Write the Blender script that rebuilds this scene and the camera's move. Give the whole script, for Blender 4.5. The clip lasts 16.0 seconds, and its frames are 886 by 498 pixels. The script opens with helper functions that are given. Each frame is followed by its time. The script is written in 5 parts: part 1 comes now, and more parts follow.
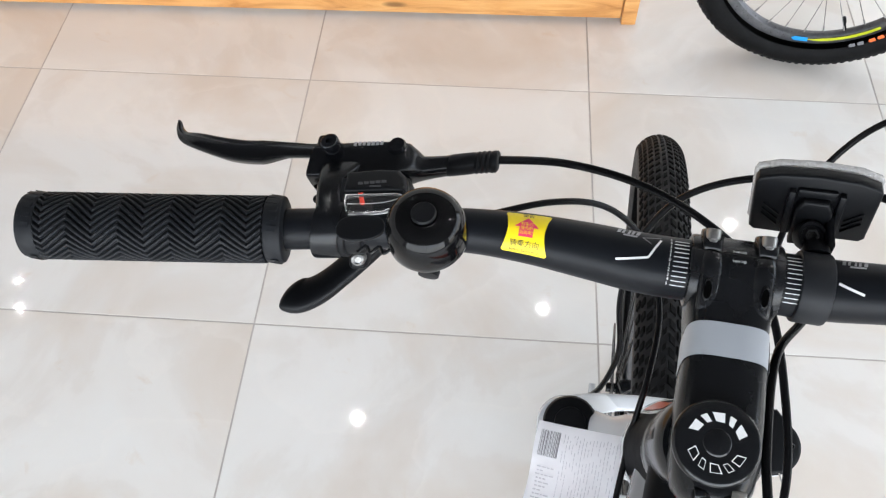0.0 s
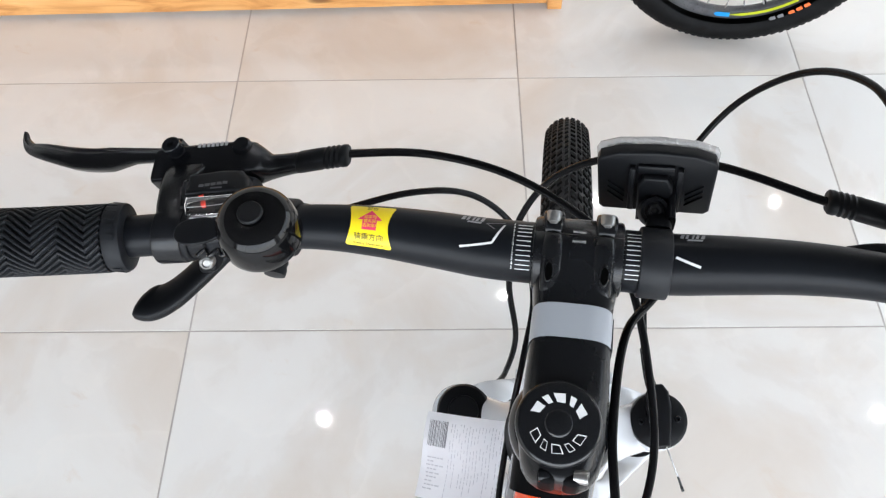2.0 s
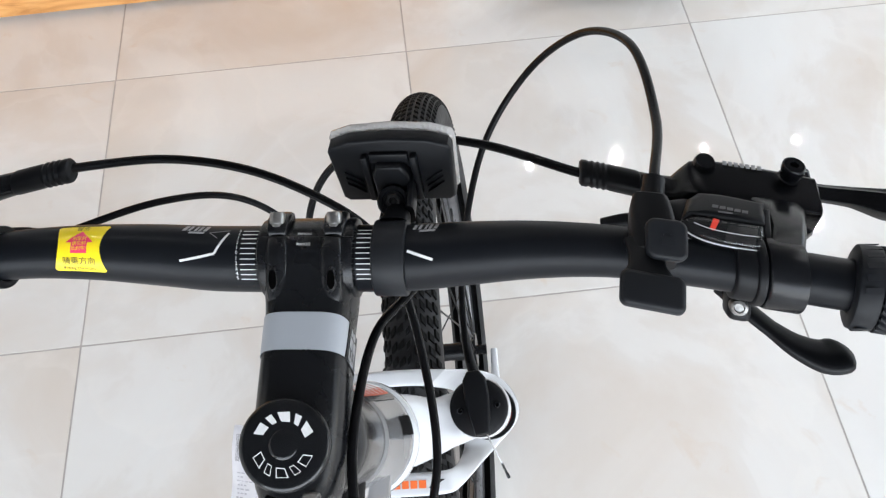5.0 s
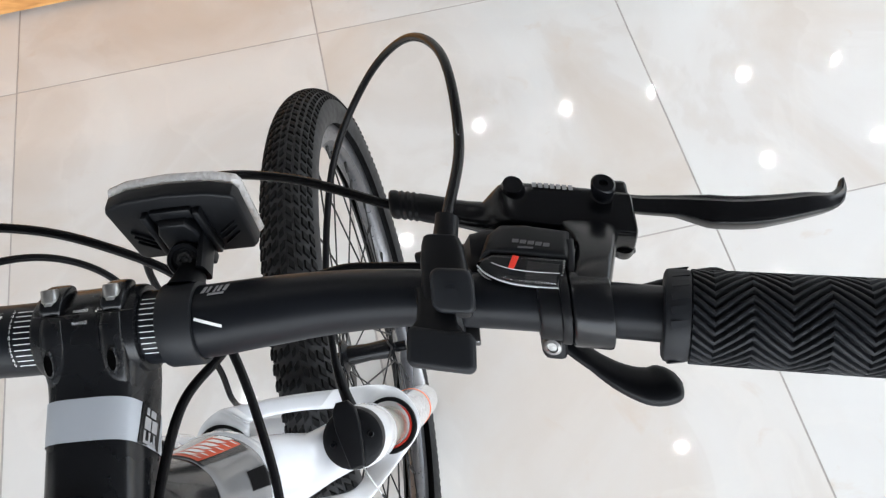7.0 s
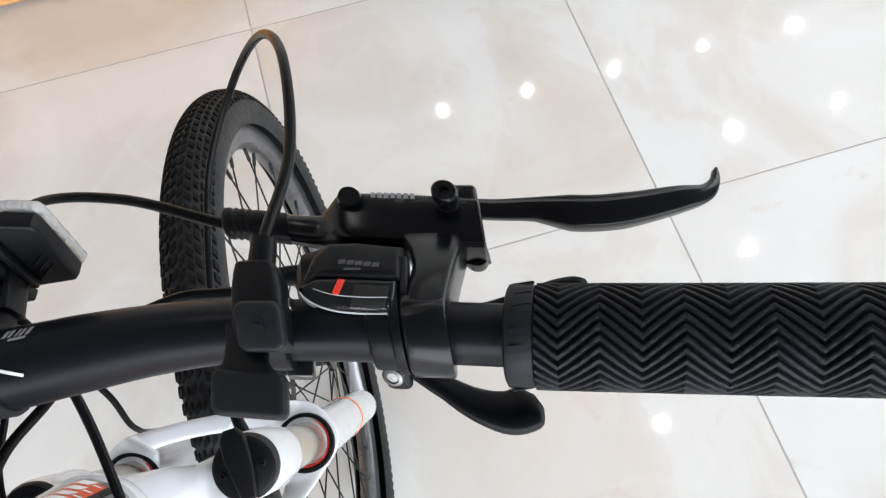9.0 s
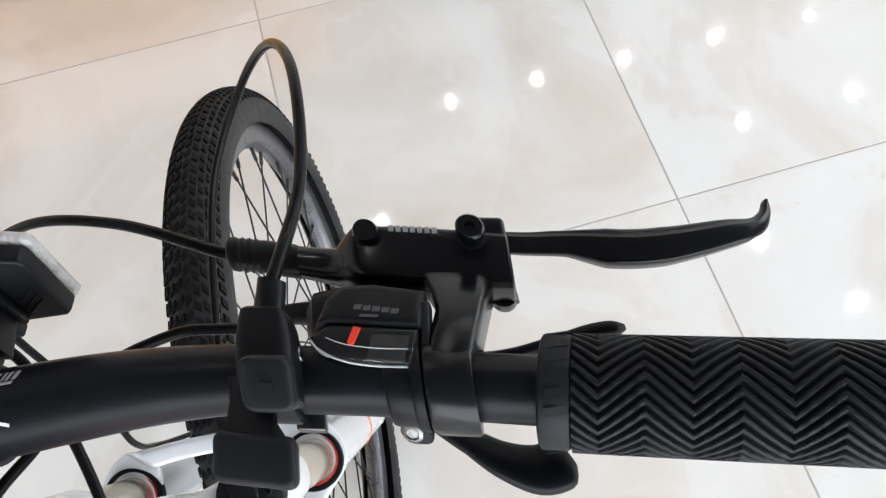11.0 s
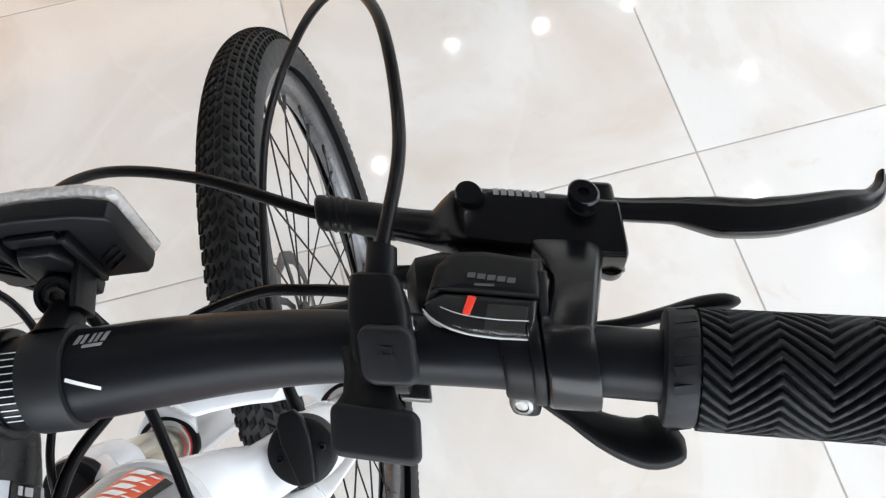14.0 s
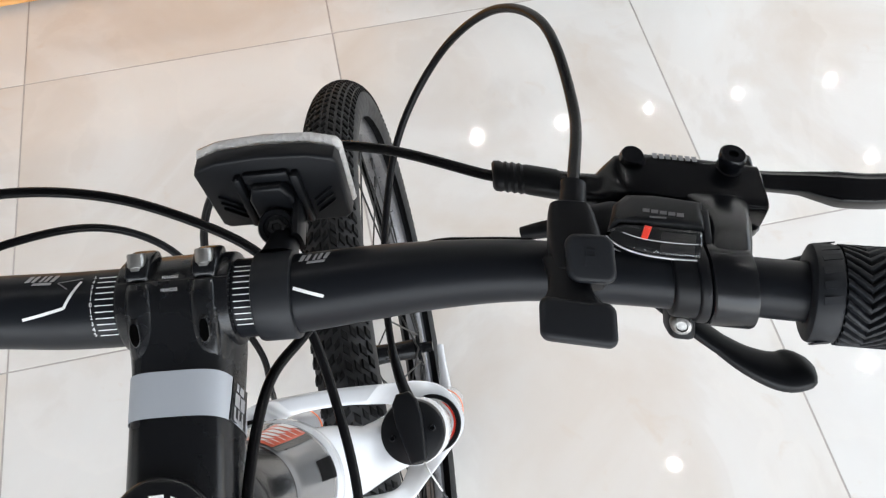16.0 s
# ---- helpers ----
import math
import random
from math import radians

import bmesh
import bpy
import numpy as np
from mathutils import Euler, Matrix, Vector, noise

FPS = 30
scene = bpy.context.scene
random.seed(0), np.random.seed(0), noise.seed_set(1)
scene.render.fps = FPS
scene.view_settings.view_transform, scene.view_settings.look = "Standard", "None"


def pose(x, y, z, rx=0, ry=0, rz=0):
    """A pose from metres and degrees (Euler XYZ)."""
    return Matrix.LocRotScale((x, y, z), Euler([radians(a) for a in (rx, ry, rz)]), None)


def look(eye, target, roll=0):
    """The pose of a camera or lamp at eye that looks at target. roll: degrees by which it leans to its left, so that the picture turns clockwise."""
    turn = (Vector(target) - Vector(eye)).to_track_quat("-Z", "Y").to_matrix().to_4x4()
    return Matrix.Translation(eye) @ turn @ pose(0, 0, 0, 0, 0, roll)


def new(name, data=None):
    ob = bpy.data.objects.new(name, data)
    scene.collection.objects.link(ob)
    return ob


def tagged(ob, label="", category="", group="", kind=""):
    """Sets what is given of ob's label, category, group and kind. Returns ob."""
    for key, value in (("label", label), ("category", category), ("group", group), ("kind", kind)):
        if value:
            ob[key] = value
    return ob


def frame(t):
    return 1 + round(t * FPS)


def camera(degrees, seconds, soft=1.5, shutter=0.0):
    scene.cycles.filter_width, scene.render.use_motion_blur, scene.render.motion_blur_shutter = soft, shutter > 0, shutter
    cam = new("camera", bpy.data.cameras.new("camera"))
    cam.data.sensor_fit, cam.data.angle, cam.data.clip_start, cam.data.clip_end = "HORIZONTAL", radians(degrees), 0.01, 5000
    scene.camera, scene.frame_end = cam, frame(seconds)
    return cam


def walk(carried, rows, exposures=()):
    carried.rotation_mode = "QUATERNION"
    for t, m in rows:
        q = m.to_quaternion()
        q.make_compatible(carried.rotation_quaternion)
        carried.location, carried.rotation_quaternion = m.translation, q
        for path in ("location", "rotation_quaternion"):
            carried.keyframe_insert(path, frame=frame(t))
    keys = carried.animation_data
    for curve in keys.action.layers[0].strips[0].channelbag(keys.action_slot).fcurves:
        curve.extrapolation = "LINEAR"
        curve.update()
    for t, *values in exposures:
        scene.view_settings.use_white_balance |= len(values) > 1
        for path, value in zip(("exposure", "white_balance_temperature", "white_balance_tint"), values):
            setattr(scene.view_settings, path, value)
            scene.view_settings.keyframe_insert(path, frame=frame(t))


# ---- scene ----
cam = camera(57.1, 16.0, soft=1.25)
PATH = [
    (0, (0.4, -1.259, 1.258), (0.294, -0.152, -0.404), -1.5),
    (0.5, (0.411, -1.26, 1.26), (0.307, -0.15, -0.401), -1.9),
    (1, (0.422, -1.259, 1.261), (0.324, -0.146, -0.398), -2.1),
    (1.5, (0.447, -1.256, 1.261), (0.374, -0.142, -0.399), -2.0),
    (2, (0.463, -1.255, 1.255), (0.433, -0.16, -0.418), -1.8),
    (2.5, (0.478, -1.256, 1.25), (0.459, -0.178, -0.435), -2.2),
    (3, (0.499, -1.254, 1.244), (0.493, -0.199, -0.455), -2.4),
    (3.5, (0.516, -1.254, 1.241), (0.53, -0.221, -0.471), -2.6),
    (4, (0.534, -1.251, 1.241), (0.579, -0.215, -0.469), -2.4),
    (4.5, (0.552, -1.242, 1.238), (0.608, -0.206, -0.471), -2.9),
    (5, (0.574, -1.233, 1.235), (0.642, -0.2, -0.476), -3.0),
    (7.5, (0.676, -1.193, 1.216), (0.805, -0.264, -0.55), -6.5),
    (8, (0.697, -1.191, 1.206), (0.838, -0.266, -0.561), -6.8),
    (8.5, (0.714, -1.187, 1.199), (0.876, -0.277, -0.574), -6.8),
    (10.8, (0.718, -1.162, 1.183), (0.864, -0.27, -0.601), -6.8),
    (11, (0.717, -1.155, 1.18), (0.854, -0.275, -0.61), -7.4),
    (11.5, (0.713, -1.133, 1.176), (0.827, -0.329, -0.653), -7.7),
    (12, (0.712, -1.115, 1.169), (0.804, -0.394, -0.694), -8.1),
    (12.5, (0.71, -1.103, 1.164), (0.789, -0.424, -0.716), -8.5),
    (13, (0.707, -1.101, 1.16), (0.787, -0.445, -0.728), -8.8),
    (13.5, (0.698, -1.112, 1.166), (0.79, -0.442, -0.716), -7.2),
    (14, (0.682, -1.134, 1.174), (0.807, -0.379, -0.674), -5.6),
    (14.5, (0.666, -1.157, 1.184), (0.817, -0.319, -0.626), -4.6),
    (15, (0.644, -1.171, 1.192), (0.798, -0.269, -0.587), -4.1),
    (15.5, (0.622, -1.182, 1.197), (0.78, -0.236, -0.558), -3.4),
    (16, (0.604, -1.191, 1.198), (0.766, -0.227, -0.546), -2.5),
]
walk(cam, [(t, look(eye, target, roll)) for t, eye, target, roll in PATH], [(0, 0.05, 6400, 10), (2, 0.05, 6350, 10), (5, 0.01, 6350, 10), (7.5, -0.02, 6440, 10), (11, -0.01, 6480, 10), (13.2, -0.01, 6500, 10), (14, 0.10, 6500, 10), (14.5, -0.02, 6500, 10), (15, 0.0, 6500, 10), (16, 0.02, 6500, 10)])

# ---- light ----
LAMPS = [(1.33, 1.74), (1.87, 1.73), (2.42, 1.72), (3.0, 1.71), (3.6, 1.68), (2.9, 1.08), (3.57, 1.08), (2.65, 0.35),
         (2.97, -0.12), (1.83, -0.40), (0.74, 1.07), (-0.23, 0.34), (-2.34, 1.06), (-2.27, 0.88)]
CEILING = 2.8
LAMP_GLOW = 2220.0
SOUTH_WATTS, EAST_WATTS = 300.0, 106.0
SKY = 0.25

world = bpy.data.worlds.new("sky")
scene.world = world
world.use_nodes = True
sky = world.node_tree.nodes.new("ShaderNodeTexSky")
sky.sky_type, sky.sun_disc, sky.sun_elevation, sky.sun_rotation = "NISHITA", False, radians(40), radians(120)
world.node_tree.links.new(sky.outputs[0], world.node_tree.nodes["Background"].inputs[0])
world.node_tree.nodes["Background"].inputs[1].default_value = SKY


def area_lamp(name, size, size_y, watts, colour, m):
    data = bpy.data.lights.new(name, "AREA")
    data.shape, data.size, data.size_y, data.energy, data.color = "RECTANGLE", size, size_y, watts, colour
    ob = new(name, data)
    ob.matrix_world = m
    return ob


# ---- materials ----
def material(name, colour, rough=0.5, metal=0.0, coat=0.0, spec=0.3):
    mat = bpy.data.materials.new(name)
    mat.use_nodes = True
    b = mat.node_tree.nodes["Principled BSDF"]
    b.inputs["Base Color"].default_value = (*colour, 1)
    b.inputs["Roughness"].default_value = rough
    b.inputs["Metallic"].default_value = metal
    b.inputs["Coat Weight"].default_value = coat
    b.inputs["Coat Roughness"].default_value = 0.06
    b.inputs["Specular IOR Level"].default_value = spec
    return mat


def node(mat, kind, **values):
    n = mat.node_tree.nodes.new(kind)
    for key, value in values.items():
        n.inputs[key.replace("_", " ")].default_value = value
    return n


def link(mat, a, b):
    mat.node_tree.links.new(a, b)


def bsdf(mat):
    return mat.node_tree.nodes["Principled BSDF"]


def ramp(mat, source, stops):
    r = mat.node_tree.nodes.new("ShaderNodeValToRGB")
    els = r.color_ramp.elements
    while len(els) < len(stops):
        els.new(0.5)
    for el, (at, colour) in zip(els, stops):
        el.position, el.color = at, (*colour, 1)
    link(mat, source, r.inputs[0])
    return r.outputs[0]


def worn(mat, scale=60.0, low=0.85, high=1.15, rough_low=None, rough_high=None, bump=0.0, bump_scale=900.0):
    """Colour and gloss varied at two scales, and fine relief."""
    b = bsdf(mat)
    base = tuple(b.inputs["Base Color"].default_value)[:3]
    co = mat.node_tree.nodes.new("ShaderNodeTexCoord").outputs["Object"]
    n1 = node(mat, "ShaderNodeTexNoise", Scale=scale, Detail=6.0, Roughness=0.6)
    link(mat, co, n1.inputs["Vector"])
    link(mat, ramp(mat, n1.outputs[0], [(0.3, tuple(c * low for c in base)), (0.7, tuple(min(1, c * high) for c in base))]), b.inputs["Base Color"])
    if rough_low is not None:
        n2 = node(mat, "ShaderNodeTexNoise", Scale=scale * 4.3, Detail=4.0)
        link(mat, co, n2.inputs["Vector"])
        mr = node(mat, "ShaderNodeMapRange", From_Min=0.3, From_Max=0.7, To_Min=rough_low, To_Max=rough_high)
        link(mat, n2.outputs[0], mr.inputs[0])
        link(mat, mr.outputs[0], b.inputs["Roughness"])
    if bump:
        n3 = node(mat, "ShaderNodeTexNoise", Scale=bump_scale, Detail=3.0)
        link(mat, co, n3.inputs["Vector"])
        bp = node(mat, "ShaderNodeBump", Strength=bump, Distance=0.0004)
        link(mat, n3.outputs[0], bp.inputs["Height"])
        link(mat, bp.outputs[0], b.inputs["Normal"])
    return mat


BLACK_BAR = worn(material("satin black anodised aluminium", (0.0052, 0.0060, 0.0078), 0.36, spec=0.14), 14, 0.9, 1.12, 0.33, 0.38)
BLACK_STEM = worn(material("satin black painted aluminium", (0.0034, 0.0038, 0.0047), 0.27), 14, 0.9, 1.12, 0.25, 0.29)
BLACK_GLOSS = worn(material("gloss black paint", (0.0042, 0.0046, 0.0056), 0.2, coat=0.15), 14, 0.9, 1.12, 0.18, 0.23)
BLACK_CAST = worn(material("satin black lever alloy", (0.0042, 0.0046, 0.0058), 0.22, spec=0.26), 14, 0.9, 1.12, 0.22, 0.26)
BLACK_PLASTIC = worn(material("black moulded plastic", (0.0040, 0.0044, 0.0054), 0.42, spec=0.15), 14, 0.9, 1.12, 0.38, 0.46, 0.03, 1800)
GREY_PLASTIC = worn(material("charcoal rubberised plastic", (0.0088, 0.0098, 0.0118), 0.46, spec=0.2), 14, 0.9, 1.12, 0.45, 0.52, 0.03, 2200)
RUBBER = worn(material("black grip rubber", (0.0066, 0.0076, 0.0096), 0.52, spec=0.22), 30, 0.85, 1.2, 0.48, 0.6, 0.04, 2200)
TYRE_RUBBER = worn(material("black tyre rubber", (0.0045, 0.0045, 0.0048), 0.6, spec=0.12), 30, 0.75, 1.4, 0.55, 0.68, 0.1, 900)
SIDEWALL = worn(material("dull tyre sidewall rubber", (0.0170, 0.0172, 0.0182), 0.50, spec=0.22), 25, 0.7, 1.4, 0.5, 0.62, 0.05, 900)
HOUSING = worn(material("black cable housing", (0.0045, 0.0045, 0.005), 0.25, spec=0.08), 20, 0.9, 1.12, 0.2, 0.26)
STEEL = worn(material("bright stainless steel", (0.34, 0.335, 0.325), 0.36, 1.0), 200, 0.75, 1.15, 0.30, 0.44)
DULL_STEEL = worn(material("dull stainless steel", (0.20, 0.197, 0.19), 0.42, 1.0), 300, 0.6, 1.25, 0.34, 0.5)
DARK_STEEL = worn(material("dark steel", (0.12, 0.12, 0.12), 0.35, 1.0), 100, 0.7, 1.2)
SPOKE_STEEL = worn(material("black spoke steel", (0.03, 0.03, 0.03), 0.35, 0.6), 200, 0.8, 1.2)
RIM_ALLOY = worn(material("dark anodised rim alloy", (0.13, 0.13, 0.136), 0.32, 0.7), 60, 0.8, 1.2, 0.26, 0.4)
STANCHION = worn(material("champagne anodised stanchion", (0.50, 0.46, 0.38), 0.2, 0.75), 60, 0.9, 1.1)
WHITE_PAINT = worn(material("gloss white fork paint", (0.585, 0.60, 0.625), 0.16, coat=0.6), 30, 0.95, 1.02, 0.12, 0.22)
BLACK_CUP = worn(material("satin black headset paint", (0.004, 0.004, 0.0045), 0.55, spec=0.03), 14, 0.9, 1.12, 0.46, 0.54)
BELL_GLOSS = worn(material("bell enamel", (0.0030, 0.0030, 0.0033), 0.08, coat=0.0, spec=0.2), 14, 0.9, 1.12, 0.06, 0.10)
# near-black without gloss: the shade inside the stem's bolt hollows, put into colour
BORE_SHADE = material("painted bolt bore shade", (0.0015, 0.0015, 0.0015), 0.9, spec=0.0)
# pale colour for the light caught along the clear shifter windows' edges
CLEAR_GLINT = worn(material("painted clear edge glint", (0.55, 0.55, 0.56), 0.25, coat=0.3), 60, 0.95, 1.04)
RED_RING = worn(material("red anodised ring", (0.62, 0.04, 0.025), 0.3), 80, 0.85, 1.1)
RED_PLASTIC = material("red pointer plastic", (0.75, 0.045, 0.02), 0.4)
ORANGE = worn(material("gloss orange frame paint", (0.85, 0.080, 0.018), 0.15, coat=0.7), 30, 0.95, 1.05, 0.1, 0.2)
SILVER_PAINT = worn(material("silver grey print", (0.385, 0.41, 0.445), 0.40, 0.25), 40, 0.98, 1.02)
WHITE_PRINT = worn(material("white print", (0.72, 0.72, 0.72), 0.5), 300, 0.93, 1.04)
RED_ORANGE = worn(material("red orange print", (0.62, 0.085, 0.03), 0.3, coat=0.4), 100, 0.95, 1.05)
GREY_PRINT = worn(material("grey print", (0.17, 0.17, 0.18), 0.45), 300, 0.9, 1.1)
SOFT_PRINT = worn(material("soft silver print", (0.30, 0.30, 0.31), 0.4), 300, 0.9, 1.1)
FAINT_PRINT = material("faint grey print", (0.075, 0.075, 0.08), 0.45)
YELLOW = worn(material("yellow vinyl sticker", (0.86, 0.66, 0.015), 0.3), 200, 0.96, 1.03)
PINK = worn(material("magenta red print", (0.72, 0.05, 0.13), 0.35), 200, 0.95, 1.04)
# black for print, and for shade painted at the faceplate gap and slide hole
INK_AND_GAP_BLACK = material("black ink and gap shade", (0.02, 0.02, 0.02), 0.5)
DARK_INK = material("dark grey ink", (0.16, 0.16, 0.18), 0.6)
PALE_INK = material("pale grey ink", (0.56, 0.56, 0.60), 0.6)
PAPER = worn(material("white paper", (0.90, 0.90, 0.93), 0.5), 40, 0.95, 1.03)
CLEAR = material("clear plastic", (1, 1, 1), 0.03)
bsdf(CLEAR).inputs["Transmission Weight"].default_value = 1.0
bsdf(CLEAR).inputs["IOR"].default_value = 1.4
LENS = material("clear prismatic reflector plastic", (0.78, 0.765, 0.75), 0.12)
bsdf(LENS).inputs["Transmission Weight"].default_value = 0.55
co = LENS.node_tree.nodes.new("ShaderNodeTexCoord").outputs["Object"]
vor = node(LENS, "ShaderNodeTexVoronoi", Scale=420.0)
link(LENS, co, vor.inputs["Vector"])
bp = node(LENS, "ShaderNodeBump", Strength=0.7, Distance=0.001)
link(LENS, vor.outputs[0], bp.inputs["Height"])
link(LENS, bp.outputs[0], bsdf(LENS).inputs["Normal"])
GLASS = material("shop window glass", (1, 1, 1), 0.02)
bsdf(GLASS).inputs["Transmission Weight"].default_value = 1.0
BLUE = worn(material("sky blue sticker", (0.02, 0.30, 0.75), 0.35), 100, 0.95, 1.05)
LIME = worn(material("lime yellow sticker", (0.52, 0.58, 0.03), 0.35), 100, 0.95, 1.05)
ORANGE_PRINT = worn(material("orange print", (0.80, 0.16, 0.04), 0.4), 100, 0.95, 1.05)
GROUT = worn(material("grey brown grout", (0.46, 0.425, 0.40), 0.85), 60, 0.88, 1.08)
PLASTER = worn(material("white emulsion", (0.80, 0.79, 0.77), 0.7), 3, 0.96, 1.03)
CEILING_PAINT = worn(material("dark grey ceiling paint", (0.10, 0.10, 0.105), 0.8), 3, 0.95, 1.05)
SILVER_GLOSS = worn(material("gloss silver frame paint", (0.17, 0.172, 0.178), 0.17, 0.2, coat=0.3), 20, 0.95, 1.04)
LAMP_MAT = material("lamp glow", (1, 1, 1), 0.5)
bsdf(LAMP_MAT).inputs["Emission Color"].default_value = (1.0, 0.98, 0.955, 1)
bsdf(LAMP_MAT).inputs["Emission Strength"].default_value = LAMP_GLOW


def tile_material():
    """Polished cream porcelain with soft marble clouds, each tile cut from its own part of the pattern."""
    mat = material("polished cream porcelain", (0.7, 0.64, 0.56), 0.08, spec=0.5)
    b = bsdf(mat)
    co = mat.node_tree.nodes.new("ShaderNodeTexCoord").outputs["Object"]
    info = mat.node_tree.nodes.new("ShaderNodeObjectInfo")
    mul = mat.node_tree.nodes.new("ShaderNodeVectorMath")
    mul.operation = "MULTIPLY_ADD"
    mul.inputs[1].default_value = (37.0, 53.0, 71.0)
    comb = mat.node_tree.nodes.new("ShaderNodeCombineXYZ")
    for i in range(3):
        link(mat, info.outputs["Random"], comb.inputs[i])
    link(mat, comb.outputs[0], mul.inputs[0])
    link(mat, co, mul.inputs[2])
    vec = mul.outputs[0]
    clouds = node(mat, "ShaderNodeTexNoise", Scale=2.3, Detail=8.0, Roughness=0.54, Distortion=0.9)
    link(mat, vec, clouds.inputs["Vector"])
    col = ramp(mat, clouds.outputs[0], [(0.34, (0.662, 0.606, 0.552)), (0.43, (0.694, 0.653, 0.612)), (0.485, (0.708, 0.682, 0.654)), (0.510, (0.735, 0.715, 0.692)), (0.62, (0.752, 0.745, 0.730))])
    veins = node(mat, "ShaderNodeTexNoise", Scale=2.6, Detail=6.0, Roughness=0.5, Distortion=0.5)
    link(mat, vec, veins.inputs["Vector"])
    vein = ramp(mat, veins.outputs[0], [(0.46, (0, 0, 0)), (0.5, (1, 1, 1)), (0.512, (0, 0, 0))])
    mix = mat.node_tree.nodes.new("ShaderNodeMix")
    mix.data_type = "RGBA"
    fac = node(mat, "ShaderNodeMath")
    fac.operation = "MULTIPLY"
    fac.inputs[1].default_value = 0.16
    link(mat, vein, fac.inputs[0])
    link(mat, fac.outputs[0], mix.inputs["Factor"])
    link(mat, col, mix.inputs["A"])
    mix.inputs["B"].default_value = (0.84, 0.81, 0.77, 1)
    fleck = node(mat, "ShaderNodeTexNoise", Scale=14.0, Detail=5.0, Roughness=0.6, Distortion=0.6)
    link(mat, vec, fleck.inputs["Vector"])
    warm = ramp(mat, fleck.outputs[0], [(0.64, (0, 0, 0)), (0.76, (1, 1, 1))])
    fac2 = node(mat, "ShaderNodeMath")
    fac2.operation = "MULTIPLY"
    fac2.inputs[1].default_value = 0.5
    link(mat, warm, fac2.inputs[0])
    mix2 = mat.node_tree.nodes.new("ShaderNodeMix")
    mix2.data_type = "RGBA"
    link(mat, fac2.outputs[0], mix2.inputs["Factor"])
    link(mat, mix.outputs["Result"], mix2.inputs["A"])
    mix2.inputs["B"].default_value = (0.66, 0.56, 0.47, 1)
    # each tile a shade of its own, cream to cool white
    spin = node(mat, "ShaderNodeMath")
    spin.operation = "MULTIPLY"
    spin.inputs[1].default_value = 7.31
    link(mat, info.outputs["Random"], spin.inputs[0])
    wrap = node(mat, "ShaderNodeMath")
    wrap.operation = "FRACT"
    link(mat, spin.outputs[0], wrap.inputs[0])
    shade = ramp(mat, wrap.outputs[0], [(0.0, (0.972, 0.958, 0.935)), (0.5, (0.966, 0.966, 0.955)), (1.0, (0.970, 0.970, 0.962))])
    tint = mat.node_tree.nodes.new("ShaderNodeMix")
    tint.data_type, tint.blend_type = "RGBA", "MULTIPLY"
    tint.inputs["Factor"].default_value = 1.0
    link(mat, mix2.outputs["Result"], tint.inputs["A"])
    link(mat, shade, tint.inputs["B"])
    link(mat, tint.outputs["Result"], b.inputs["Base Color"])
    smear = node(mat, "ShaderNodeTexNoise", Scale=6.0, Detail=4.0)
    link(mat, vec, smear.inputs["Vector"])
    mr = node(mat, "ShaderNodeMapRange", From_Min=0.3, From_Max=0.7, To_Min=0.024, To_Max=0.044)
    link(mat, smear.outputs[0], mr.inputs[0])
    link(mat, mr.outputs[0], b.inputs["Roughness"])
    return mat


def pine_material():
    mat = material("varnished knotty pine", (0.6, 0.33, 0.12), 0.3, coat=0.25)
    b = bsdf(mat)
    co = mat.node_tree.nodes.new("ShaderNodeTexCoord").outputs["Object"]
    mp = mat.node_tree.nodes.new("ShaderNodeMapping")
    mp.inputs["Scale"].default_value = (1.2, 9.0, 9.0)
    link(mat, co, mp.inputs["Vector"])
    grain = node(mat, "ShaderNodeTexNoise", Scale=4.0, Detail=8.0, Roughness=0.6, Distortion=1.0)
    link(mat, mp.outputs[0], grain.inputs["Vector"])
    col = ramp(mat, grain.outputs[0], [(0.3, (0.42, 0.17, 0.045)), (0.5, (0.66, 0.33, 0.11)), (0.7, (0.76, 0.45, 0.18))])
    mp2 = mat.node_tree.nodes.new("ShaderNodeMapping")
    mp2.inputs["Scale"].default_value = (3.2, 8.0, 11.0)
    link(mat, co, mp2.inputs["Vector"])
    knots = node(mat, "ShaderNodeTexVoronoi", Scale=1.0)
    link(mat, mp2.outputs[0], knots.inputs["Vector"])
    k = ramp(mat, knots.outputs["Distance"], [(0.0, (1, 1, 1)), (0.09, (0.7, 0.7, 0.7)), (0.13, (0, 0, 0))])
    mix = mat.node_tree.nodes.new("ShaderNodeMix")
    mix.data_type = "RGBA"
    link(mat, k, mix.inputs["Factor"])
    link(mat, col, mix.inputs["A"])
    mix.inputs["B"].default_value = (0.10, 0.045, 0.02, 1)
    link(mat, mix.outputs["Result"], b.inputs["Base Color"])
    return mat


TILE = tile_material()
PINE = pine_material()


# ---- mesh helpers ----
def mesh_of(name, bm, mat, smooth=True, angle=40):
    bmesh.ops.recalc_face_normals(bm, faces=bm.faces)
    me = bpy.data.meshes.new(name)
    bm.to_mesh(me)
    bm.free()
    me.materials.append(mat)
    if smooth:
        me.shade_smooth()
        me.set_sharp_from_angle(angle=radians(angle))
    return me


def part(name, bm, mat, parent=None, label="", kind="", smooth=True, angle=40):
    ob = new(name, mesh_of(name, bm, mat, smooth, angle))
    ob.parent = parent
    return tagged(ob, label, kind=kind)


def empty(name, parent=None, m=None):
    ob = new(name)
    ob.empty_display_size = 0.02
    ob.parent = parent
    if m is not None:
        ob.matrix_basis = m
    return ob


